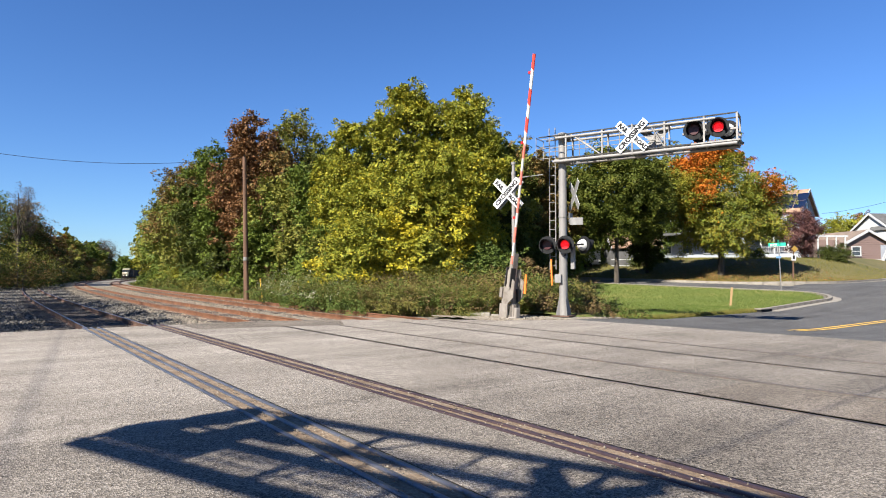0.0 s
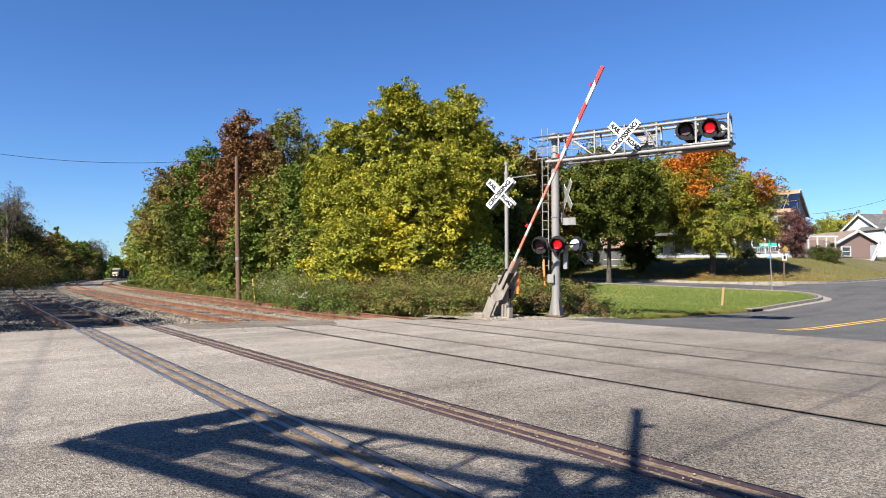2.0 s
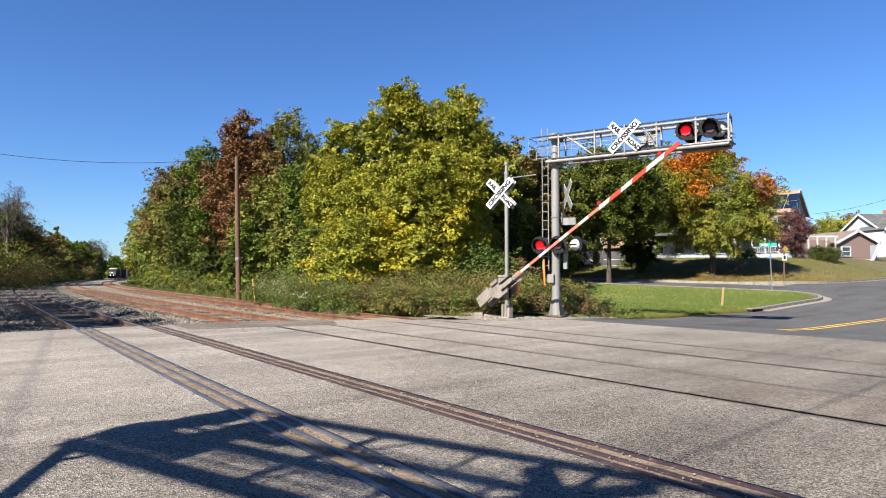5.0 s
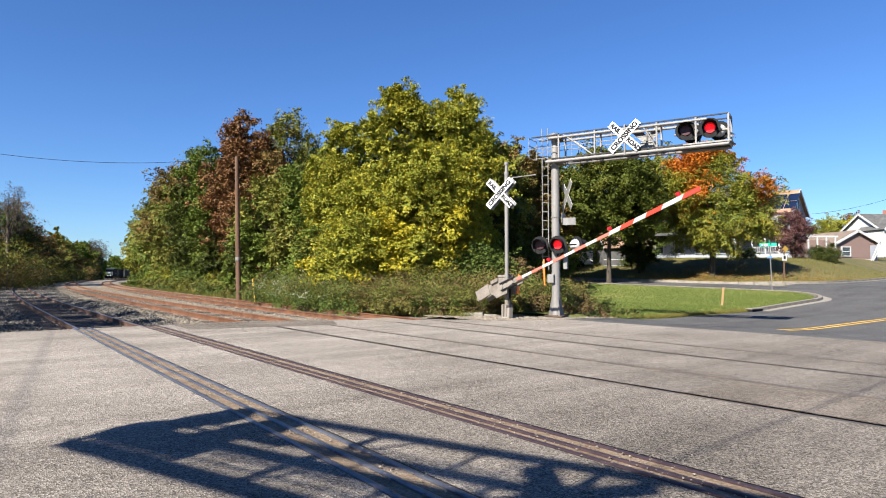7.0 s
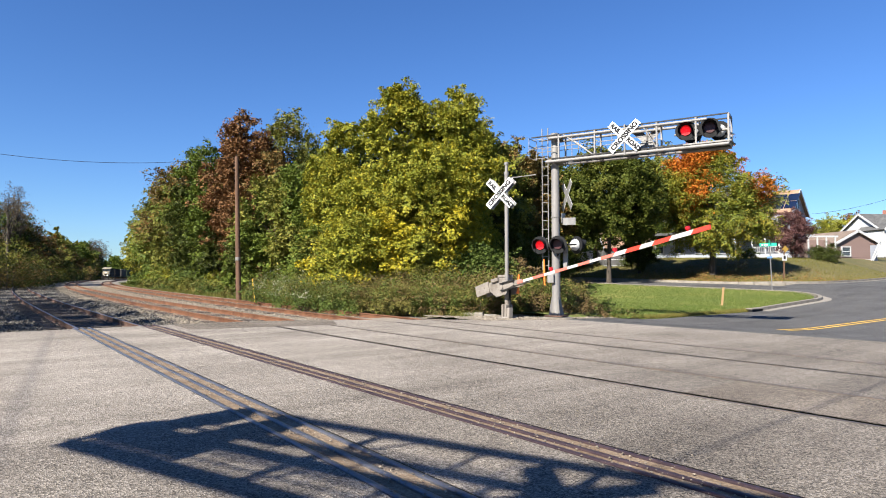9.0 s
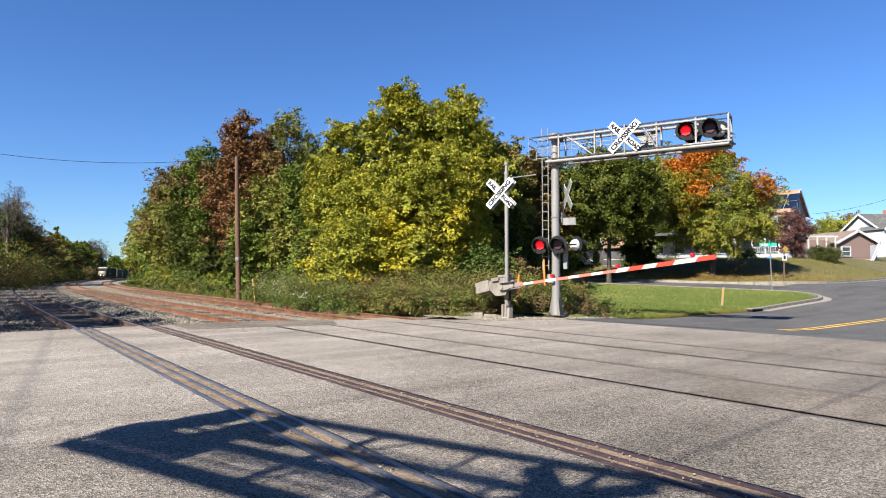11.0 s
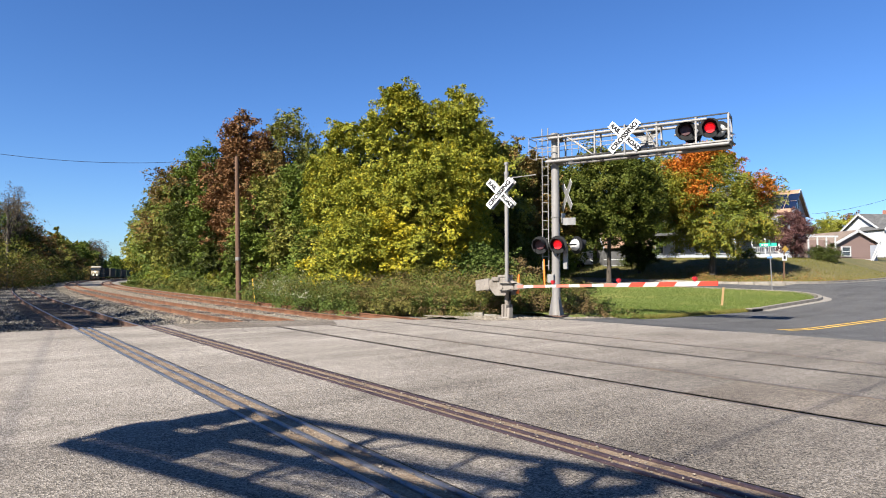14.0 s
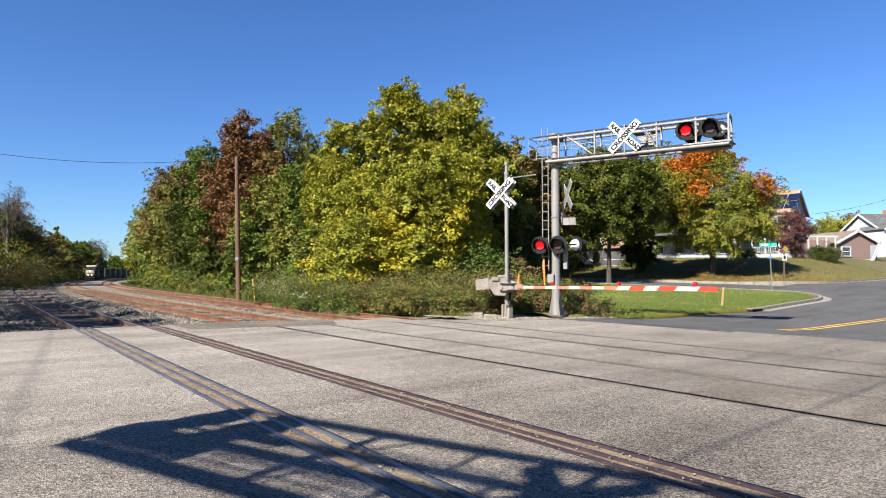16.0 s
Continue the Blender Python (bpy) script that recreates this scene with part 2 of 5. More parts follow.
def wire(name, a, b, sag, r, mat, label):
    """A hanging wire from a to b."""
    cu = bpy.data.curves.new(name, "CURVE")
    cu.dimensions, cu.bevel_depth, cu.bevel_resolution = "3D", r, 1
    sp = cu.splines.new("POLY")
    sp.points.add(24)
    for k, p in enumerate(sp.points):
        q = Vector(a).lerp(Vector(b), k / 24) - Vector((0, 0, sag * (1 - (2 * k / 24 - 1) ** 2)))
        p.co = (*q, 1)
    cu.materials.append(mat)
    return tagged(new(name, cu), label, "wire")


def thing(name, m, label, category, group="", kind=""):
    ob = new(name)
    ob.empty_display_size = 0.2
    ob.matrix_basis = m
    return tagged(ob, label, category, group, kind)


def quads(name, verts, mats, n=4, mat_index=None):
    """One mesh out of an array of separate n-gons, k x n x 3."""
    k = len(verts)
    me = bpy.data.meshes.new(name)
    me.vertices.add(k * n)
    me.vertices.foreach_set("co", np.ascontiguousarray(verts, dtype=np.float32).ravel())
    me.loops.add(k * n)
    me.loops.foreach_set("vertex_index", np.arange(k * n, dtype=np.int32))
    me.polygons.add(k)
    me.polygons.foreach_set("loop_start", np.arange(0, k * n, n, dtype=np.int32))
    for m in (mats if isinstance(mats, (list, tuple)) else [mats]):
        me.materials.append(m)
    if mat_index is not None:
        me.polygons.foreach_set("material_index", np.ascontiguousarray(mat_index, dtype=np.int32))
    me.update(calc_edges=True)
    return me


# ---- the plan: s runs along the tracks, n across them (along the road) ----
TX, TY = -0.6225, 0.7826


def P(s, n, z=0.0):
    return (s * TX + n * TY, s * TY - n * TX, z)


def SN(x, y):
    return x * TX + y * TY, x * TY - y * TX


def smooth(a, b, x):
    t = np.clip((x - a) / (b - a), 0, 1)
    return t * t * (3 - 2 * t)


def terrain(x, y):
    s, n = SN(np.asarray(x, float), np.asarray(y, float))
    z = np.interp(n, (13, 16, 20, 28, 35, 40, 45, 55, 70, 110, 400), (0, -.06, -.2, -.2, .1, .45, .7, .85, 1.2, 2.0, 8.0))
    z = z + 0.025 * np.clip(s - 13, 0, 22) * smooth(22, 36, n)
    z = z + 1.6 * smooth(43.2, 56.4, n) * smooth(18, 26, s)
    keep = smooth(1.0, 6.0, x - 0.1 * y) * smooth(13, 16, n)
    left = 5.0 * smooth(4, 40, -n - 0.04 * s) * smooth(25, 60, s)
    return z * keep + left


def c1(s):
    return 3.04 + 0.025 * (s - 3) + 0.0004 * np.clip(s - 28, 0, None) ** 2


def c2(s):
    return 7.4 + 0.012 * s + 0.0005 * s * s


def c3(s):
    return 10.55 + 0.032 * s + 0.0005 * s * s


def pave_end(n):
    return np.interp(n, (-60, 1, 7, 9.6, 12.4, 13.2, 15.1, 60), (18.6, 18.6, 18.5, 17.3, 15.2, 14.0, 13.0, 13.0))


# ---- ground and pavements ----
def axis_steps(lo, hi, fine_lo, fine_hi, d):
    mid = np.arange(fine_lo, fine_hi + d, d)
    up = fine_hi + np.cumsum(d * 1.25 ** np.arange(1, 40))
    dn = fine_lo - np.cumsum(d * 1.25 ** np.arange(1, 40))
    return np.concatenate([dn[dn > lo][::-1], mid, up[up < hi]])


def grid_mesh(name, X, Y, Z, mat):
    h, w = X.shape
    v = np.stack([X, Y, Z], -1).reshape(-1, 3)
    i = np.arange((h - 1) * w).reshape(h - 1, w)[:, :-1].ravel()
    f = np.stack([i, i + 1, i + w + 1, i + w], 1)
    me = bpy.data.meshes.new(name)
    me.from_pydata(v.tolist(), [], f.tolist())
    me.materials.append(mat)
    me.shade_smooth()
    return me


def build_ground():
    xs, ys = axis_steps(-3000, 3000, -40, 70, 1.1), axis_steps(-600, 4000, -12, 95, 1.1)
    X, Y = np.meshgrid(xs, ys)
    s, n = SN(X, Y)
    Z = terrain(X, Y) - 0.16
    Z -= 0.25 * smooth(-1, 0.5, n - (c1(s) - 4)) * smooth(-1, 0.5, (c3(s) + 3) - n) * smooth(16, 19, s)
    tagged(new("ground", grid_mesh("ground", X, Y, Z, SOIL)), "weedy soil and rough grass beside the railway", "ground", kind="structure")


def strip(edges, send, ds=0.6, s0=-45.0):
    """Strips between pairs of edge functions of s."""
    g = Geo()
    for lo, hi, z in edges:
        k = int((send(lo(10.0)) - s0) / ds) + 1
        u = np.linspace(0, 1, k)
        rows = []
        for fn in (lo, hi):
            sv = s0 + u * (send(fn(14.0)) - s0)
            rows.append([P(a, fn(a), z) for a in sv])
        m = max(1, int((hi(0.0) - lo(0.0)) / 1.2))
        cols = [[tuple(np.array(rows[0][i]) * (1 - j / m) + np.array(rows[1][i]) * (j / m)) for i in range(k)] for j in range(m + 1)]
        for j in range(m):
            g.add(cols[j] + cols[j + 1], [(i + k, i, i + 1, i + 1 + k) for i in range(k - 1)][::1])
    return g


RECESS = [(c1, -0.86, -0.42), (c1, 0.75, 1.18), (c2, -0.79, -0.64), (c2, 0.64, 0.79), (c3, -0.79, -0.64), (c3, 0.64, 0.79)]


def off(fn, d):
    return lambda s: fn(s) + d


def build_pavement():
    edges, dirt, last = [], [], (lambda s: -60.0)
    for fn, a, b in RECESS:
        edges.append((last, off(fn, a), 0.0))
        dirt.append((off(fn, a), off(fn, b), -0.012 if fn is c1 else -0.03))
        last = off(fn, b)
    edges.append((last, lambda s: 15.3, 0.0))
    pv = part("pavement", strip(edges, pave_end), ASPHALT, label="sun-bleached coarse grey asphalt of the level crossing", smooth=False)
    tagged(pv, category="pavement", kind="structure")
    tagged(part("flangeway", strip(dirt, pave_end), DIRT, pv, smooth=False), "brown dirt and grit packed along the rails")
    STAIN = asphalt("oil_stained_asphalt", (0.02, 0.016, 0.013), (0.12, 0.098, 0.077), (0.32, 0.275, 0.228), 80, 0.2, 7.0)
    tagged(part("asphalt_patch", Geo().add([P(18.45, 4.95, 0.004), P(18.35, 6.9, 0.004), P(17.3, 9.4, 0.004), P(15.6, 8.6, 0.004), P(16.6, 4.85, 0.004)], [(0, 1, 2, 3, 4)]), STAIN, pv, smooth=False), "darker asphalt patch at the pavement's end")
    tagged(part("stained_strip", strip([(off(c2, -0.63), off(c2, 0.63), 0.004)], lambda n: 4.0), STAIN, pv, smooth=False), "darker oil-stained asphalt between the rails")
    # far road, rising to the side street
    ss, nn = np.arange(-14, 13.01, 0.75), np.arange(15.3, 140, 1.0)
    S, N = np.meshgrid(ss, nn)
    X, Y, _ = P(S, N)
    road = tagged(new("road", grid_mesh("road", X, Y, terrain(X, Y) * smooth(15.3, 17, N) + 0.0, ASPHALT_NEW)), "darker patched asphalt road past the crossing", "road", kind="structure")
    S, N = np.meshgrid(np.arange(12.9, 80, 1.0), np.linspace(38.0, 42.8, 6))
    X, Y, _ = P(S, N)
    part("side_street", Geo(), ASPHALT_NEW, road).data = grid_mesh("side_street", X, Y, terrain(X, Y) + 0.006, ASPHALT_NEW)
    S, N = np.meshgrid(np.arange(12.9, 18.2, 0.75), np.arange(33, 110, 1.0))
    X, Y, _ = P(S, N)
    part("junction", Geo(), ASPHALT_NEW, road).data = grid_mesh("junction", X, Y, terrain(X, Y) + 0.003, ASPHALT_NEW)
    for d in (-0.13, 0.13):
        g = Geo()
        nn = np.arange(18.2, 70, 0.8)
        for a, b in zip(nn[:-1], nn[1:]):
            q = [P(7.7 + d - 0.05, a), P(7.7 + d + 0.05, a), P(7.7 + d + 0.05, b), P(7.7 + d - 0.05, b)]
            g.add([(x, y, float(terrain(x, y)) + 0.006) for x, y, _ in q], [(0, 3, 2, 1)])
        part("centre_line", g, YELLOW, road, "yellow painted line")


# ---- tracks ----
def sweep(g, fn, d, prof, s_list, z=0.0):
    k = len(prof)
    vs = []
    for s in s_list:
        e = 0.05
        t = np.array(P(s + e, fn(s + e))) - np.array(P(s - e, fn(s - e)))
        t /= np.linalg.norm(t)
        nx, ny = t[1], -t[0]
        x, y, _ = P(s, fn(s))
        vs += [(x + nx * (d + a), y + ny * (d + a), z + h) for a, h in prof]
    fs = []
    for i in range(len(s_list) - 1):
        fs += [(i * k + j, i * k + (j + 1) % k, (i + 1) * k + (j + 1) % k, (i + 1) * k + j) for j in range(k)]
    g.add(vs, fs)


HEAD = [(-0.027, -0.035), (0.027, -0.035), (0.027, 0.0), (0.021, 0.005), (-0.021, 0.005), (-0.027, 0.0)]
RAIL = [(-0.075, -0.17), (0.075, -0.17), (0.07, -0.155), (0.012, -0.13), (0.012, -0.05), (0.036, -0.035), (0.036, -0.008), (0.028, 0.0), (-0.028, 0.0), (-0.036, -0.008), (-0.036, -0.035), (-0.012, -0.05), (-0.012, -0.13), (-0.07, -0.155)]


def build_track(fn, heads, head_mat, s_end, label, tie_n, rail_mat):
    tr = thing("railway_track", pose(0, 0, 0), label, "railway track", "tracks over the crossing", "structure")
    send = float(pave_end(fn(15.0)))
    for d in heads:
        g = Geo()
        sweep(g, fn, d, HEAD, list(np.arange(-45, send + 0.4, 0.8)) + [send + 0.4])
        part("rail_head", g, RAIL_WORN if fn is c1 and d > 0 else head_mat, tr)
    far = list(np.arange(send, 60, 1.0)) + list(np.arange(60, s_end, 4.0))
    for d in (-0.7525, 0.7525):
        g = Geo()
        sweep(g, fn, d, RAIL, far)
        part("rail", g, rail_mat, tr, "rust-brown steel rail")
        if fn is c1:
            g = Geo()
            sweep(g, fn, d, [(-0.026, -0.004), (0.026, -0.004), (0.024, 0.004), (-0.024, 0.004)], far)
            part("rail_top", g, RAIL_HEAD, tr, "rubbed running surface")
    tie = Geo().box((0, 0, -0.24), (0.22, 2.55, 0.17))
    me = mesh_of("tie", tie, TIE)
    rnd = random.Random(5)
    for k in range(tie_n):
        s = send + 0.35 + k * 0.55
        x, y, _ = P(s, fn(s))
        x2, y2, _ = P(s + 0.1, fn(s + 0.1))
        ob = new("tie", me)
        ob.parent = tr
        ob.matrix_basis = pose(x, y, rnd.uniform(-0.012, 0.008), 0, 0, math.degrees(math.atan2(y2 - y, x2 - x)) + rnd.uniform(-1.5, 1.5))
    return tr


def build_ballast():
    ss = np.concatenate([np.arange(15.0, 60, 0.35), np.arange(60, 420, 4.0)])
    bed = None
    for name, lo, hi, mat, lab in (("ballast_bed", lambda s: c2(s) - 2.2, lambda s: c3(s) + 2.6, BALLAST, "pale grey crushed stone ballast under the main tracks"),
                                   ("cinder_bed", lambda s: c1(s) - 5.5 - 0.1 * (s - 18), lambda s: c2(s) - 2.1, BALLAST_DARK, "dark cinder ballast with twigs beside the siding")):
        u = np.linspace(0, 1, 28)
        N = np.stack([lo(ss) * (1 - k) + hi(ss) * k for k in u])
        S = np.tile(ss, (28, 1))
        S = np.maximum(S, pave_end(N) + 0.02)
        rs = np.random.RandomState(3)
        Z = -0.235 + 0.06 * rs.rand(*S.shape)
        Z = Z + 0.11 * smooth(19.4, 18.6, S)
        if name == "cinder_bed":
            Z = Z + 0.28 * np.exp(-((S - 34) / 9) ** 2 - ((N - 5.9) / 1.0) ** 2)
        Z[0, :] -= 0.12
        Z[-1, :] -= 0.12
        X, Y, _ = P(S, N)
        bed = tagged(new(name, grid_mesh(name, X, Y, Z, mat)), lab, "ballast", kind="structure")
        # rust-stained stone between and beside the rails of the main tracks
        if mat is BALLAST:
            for fn in (c2, c3):
                g = Geo()
                ends = list(np.arange(float(pave_end(fn(15.0))) + 0.3, 60, 0.5)) + list(np.arange(60, 420, 4.0))
                sweep(g, fn, 0.0, [(-1.0, -0.165), (-0.5, -0.172), (0.0, -0.175), (0.5, -0.172), (1.0, -0.165), (1.05, -0.25), (-1.05, -0.25)], ends)
                tagged(part("stained_ballast", g, RUST_BALLAST, bed), "rust-brown stained ballast between the rails")
        # loose stones, nearest stretch
        k = 30000 if mat is BALLAST else 22000
        s = pave_end(9.0) + 0.15 + rs.rand(k) ** 1.8 * 85
        w = rs.rand(k)
        n = lo(s) + w * (hi(s) - lo(s))
        s = np.maximum(s, pave_end(n) + 0.1)
        x, y, _ = P(s, n)
        r = rs.uniform(0.022, 0.06, k)
        base = np.array([(1, 0, 0), (-1, 0, 0), (0, 1, 0), (0, -1, 0), (0, 0, 1), (0, 0, -1)], float)
        tri = np.array([(0, 2, 4), (2, 1, 4), (1, 3, 4), (3, 0, 4), (2, 0, 5), (1, 2, 5), (3, 1, 5), (0, 3, 5)])
        jit = base[None] * rs.uniform(0.6, 1.2, (k, 6, 1)) + rs.uniform(-0.25, 0.25, (k, 6, 3))
        co = jit * r[:, None, None] + np.stack([x, y, np.full(k, -0.185)], 1)[:, None]
        if mat is BALLAST_DARK:
            co[:, :, 2] += (0.28 * np.exp(-((s - 34) / 9) ** 2 - ((n - 5.9) / 1.0) ** 2))[:, None]
        me = bpy.data.meshes.new("stones")
        me.from_pydata(co.reshape(-1, 3).tolist(), [], (tri[None] + 6 * np.arange(k)[:, None, None]).reshape(-1, 3).tolist())
        me.materials.append(mat)
        tagged(new("loose_stones", me), "loose crushed stones lying on the " + ("pale" if mat is BALLAST else "dark") + " track bed", "stones", kind="stuff")


build_ground()
build_pavement()
build_track(c1, (-0.818, -0.64, -0.462, 0.8, 0.94, 1.127), RAIL_HEAD, 150, "siding track with rubbed rails and guard rails set in asphalt", 60, RAIL_BROWN)
build_track(c2, (-0.7525, 0.7525), RAIL_DULL, 420, "curved main track with rusty rails on pale ballast", 110, RAIL_RUST)
build_track(c3, (-0.7525, 0.7525), RAIL_DULL, 420, "outer main track with rusty rails curving past the trees", 110, RAIL_RUST)
build_ballast()


def scatter_stones(name, x, y, z, r, mat, label, seed):
    """Loose chips as one mesh of small eight-sided stones."""
    rs = np.random.RandomState(seed)
    k = len(x)
    base = np.array([(1, 0, 0), (-1, 0, 0), (0, 1, 0), (0, -1, 0), (0, 0, 0.7), (0, 0, -0.7)], float)
    tri = np.array([(0, 2, 4), (2, 1, 4), (1, 3, 4), (3, 0, 4), (2, 0, 5), (1, 2, 5), (3, 1, 5), (0, 3, 5)])
    co = (base[None] * rs.uniform(0.6, 1.2, (k, 6, 1)) + rs.uniform(-0.25, 0.25, (k, 6, 3))) * r[:, None, None] + np.stack([x, y, z], 1)[:, None]
    me = bpy.data.meshes.new(name)
    me.from_pydata(co.reshape(-1, 3).tolist(), [], (tri[None] + 6 * np.arange(k)[:, None, None]).reshape(-1, 3).tolist())
    me.materials.append(mat)
    return tagged(new(name, me), label, "stones", kind="stuff")


def build_chips():
    rs = np.random.RandomState(31)
    k = 2400
    s = rs.uniform(-1, 18, k)
    n = c1(s) + np.where(rs.rand(k) < 0.5, rs.uniform(-0.85, -0.4, k), rs.uniform(0.72, 1.2, k)) + rs.normal(0, 0.04, k)
    s2, n2 = rs.uniform(-1, 18, 500), rs.uniform(-8, 13, 500)
    s, n = np.concatenate([s, s2]), np.concatenate([n, n2])
    x, y, _ = P(s, n)
    scatter_stones("stone_chips", x, y, np.full(len(x), 0.004), rs.uniform(0.004, 0.014, len(x)), BALLAST, "small pale stone chips strewn along the rails", 32)
    k = 5000
    s, n = rs.uniform(12.6, 16.6, k), rs.uniform(13.0, 19.4, k)
    ok = s > pave_end(n) + 0.05
    x, y, _ = P(s[ok], n[ok])
    scatter_stones("verge_stones", x, y, np.minimum(terrain(x, y), 0) + 0.01, rs.uniform(0.015, 0.045, len(x)), BALLAST, "grey crushed stones round the signal masts", 33)


build_chips()


# ---- crossing signals ----
def text(word, size, m, parent, mat=None):
    cu = bpy.data.curves.new("lettering", "FONT")
    cu.body, cu.size, cu.align_x, cu.align_y, cu.extrude, cu.offset = word, size, "CENTER", "CENTER", 0.001, 0.011
    cu.materials.append(mat or BLACK)
    ob = new("lettering", cu)
    ob.parent, ob.matrix_basis = parent, m
    return ob


def crossbuck(parent, m, lettered=True):
    """Two crossed boards facing -y."""
    for a, word in ((45, "RAIL  ROAD"), (-45, "CROSSING")):
        g = Geo().box((0, 0, 0), (1.22, 0.008, 0.229))
        b = part("crossbuck_board", g, WHITE, parent, "white board with black letters", bevel=0.003, at=m @ pose(0, -0.006 if a < 0 else 0.004, 0, 0, a, 0))
        part("backing", Geo().box((0, 0, 0), (1.2, 0.003, 0.215)), GALV, b, "bare aluminium back", at=pose(0, 0.0065, 0), smooth=False)
        if lettered:
            if a > 0:
                text("RAIL", 0.18, pose(-0.37, -0.0065, 0, 90), b)
                text("ROAD", 0.18, pose(0.385, -0.0065, 0, 90), b)
            else:
                text(word, 0.205, pose(0, -0.0065, 0, 90), b).scale = (1.08, 1, 1)


LENSES = []


def lamp(parent, m, phase):
    """A flasher: black round background, hooded, with a lens disc turned from glowing to dark face; faces -y."""
    h = part("signal_lamp", Geo().tube((0, 0, 0), (0, -0.03, 0), 0.29, 0.29, 30).tube((0, 0.03, 0), (0, 0.16, 0), 0.16, 0.1, 18), BLACK, parent, "black round flasher with hood", at=m)
    part("backshell", Geo().dome((0, 0.02, 0), 0.19, (0, 1, 0), 0.2, 20, 5), GREYCAP, h, "pale grey rounded back")
    g = Geo()
    k, a0 = 18, radians(-35)
    for r0, r1 in ((0.2, 0.21), (0.208, 0.198)):
        pts = []
        for i in range(k + 1):
            a = a0 + (math.pi - 2 * a0) * i / k
            dep = 0.33 * (0.45 + 0.55 * max(0, math.sin(a)))
            pts += [(r0 * math.cos(a), -0.03, r0 * math.sin(a)), (r1 * math.cos(a), -0.03 - dep, r1 * math.sin(a) - 0.03)]
        g.add(pts, [(2 * i, 2 * i + 1, 2 * i + 3, 2 * i + 2) for i in range(k)])
    part("hood", g, BLACK, h)
    # Two-faced disc: one side glows, one stays dark; turning it imitates switching.
    g = Geo().tube((0, 0.0, 0), (0, -0.012, 0), 0.152, 0.15, 24, 2).tube((0, -0.011, -0.012), (0, -0.02, -0.012), 0.118, 0.085, 24, 0).tube((0, 0.0, 0), (0, 0.012, 0), 0.152, 0.15, 24, 1)
    ln = part("lens", g, [LENS_LIT, LENS_DARK, LENS_RIM], h, "round red lens that flashes by turns", at=pose(0, -0.05, 0))
    LENSES.append((ln, phase))


def build_signal(m, lit, near=False):
    """Cantilever over the road: x along the arm, y away from the oncoming side."""
    c = thing("cantilever_signal", m, "silvery cantilever crossing signal with red flashers and crossbucks", "railway signal", "crossing signals")
    part("mast", Geo().tube((0, 0, 0.1), (0, 0, 6.1), 0.14, 0.125, 20), ALUM, c)
    part("mast_cap", Geo().tube((0, 0, 6.1), (0, 0, 6.13), 0.14, 0.14, 20), ALUM, c)
    part("mast_collar", Geo().tube((0, 0, 3.33), (0, 0, 3.37), 0.15, 0.15, 20), ALUM, c)
    for a in range(4):
        g = Geo().add([(0.12, -0.012, 0.12), (0.27, -0.012, 0.12), (0.13, -0.012, 0.8), (0.12, 0.012, 0.12), (0.27, 0.012, 0.12), (0.13, 0.012, 0.8)], ((0, 1, 2), (5, 4, 3), (0, 3, 4, 1), (1, 4, 5, 2)))
        part("gusset", g, ALUM, c, at=pose(0, 0, 0, 0, 0, 45 + 90 * a), smooth=False)
    part("base_plate", Geo().box((0, 0, 0.1), (0.62, 0.62, 0.04)), RAIL_BROWN, c, "rusty base plate", bevel=0.006)
    part("footing", Geo().box((0, 0, -0.06), (0.85, 0.85, 0.24)), CONCRETE, c, "concrete footing", bevel=0.03)
    A, W, Z0, Z1 = 5.32, 0.62, 5.18, 6.0
    for y in (-W / 2, W / 2):
        part("chord", Geo().tube((-0.2, y, Z0 - 0.03), (A, y, Z0 - 0.03), 0.052, seg=12), ALUM, c, "bright round pipe")
        part("chord", Geo().tube((-0.1, y, Z1 - 0.08), (4.75, y, Z1 - 0.08), 0.042, seg=12), ALUM, c, "bright round pipe")
        part("angle_rail", Geo().box((A / 2 - 0.35, y, Z1 + 0.01), (A + 0.7, 0.045, 0.035)), DARK_ANGLE, c, "dark weathered angle rail")
        part("angle_rail", Geo().box((A / 2 + 0.05, y, Z0 + 0.055), (A + 0.1, 0.06, 0.045)), DARK_ANGLE, c, "dark weathered angle rail")
        part("handrail", Geo().tube((-0.8, y, 5.62), (3.4, y, 5.62), 0.013, seg=6), ALUM, c)
        for x in (0.25, 1.45, 3.35, 4.45, A):
            part("post", Geo().box((x, y, (Z0 + Z1) / 2), (0.05, 0.05, Z1 - Z0)), ALUM, c)
        for x in (0.7, 2.0):
            part("baluster", Geo().tube((x, y, Z0), (x, y, Z1), 0.014, seg=6), ALUM, c)
        part("diagonal", Geo().tube((0.4, y, Z1), (1.4, y, Z0 + 0.05), 0.022, seg=8), ALUM, c)
        part("diagonal", Geo().tube((3.35, y, Z0 + 0.05), (2.9, y, Z1), 0.022, seg=8), ALUM, c)
    for x in (0.25, 1.45, 2.4, 3.35, 4.45, A):
        for z in (Z0, Z1):
            part("cross_tie", Geo().box((x, 0, z), (0.05, W, 0.05)), ALUM, c)
    g = Geo()
    for k in range(4):
        g.box((A / 2 + 0.2, -0.225 + 0.15 * k, Z0 + 0.04), (A - 0.6, 0.03, 0.03))
    for k in range(24):
        g.box((0.55 + 0.2 * k, 0, Z0 + 0.02), (0.015, W - 0.08, 0.012))
    part("walkway", g, DARK_ANGLE, c, "grated walkway")
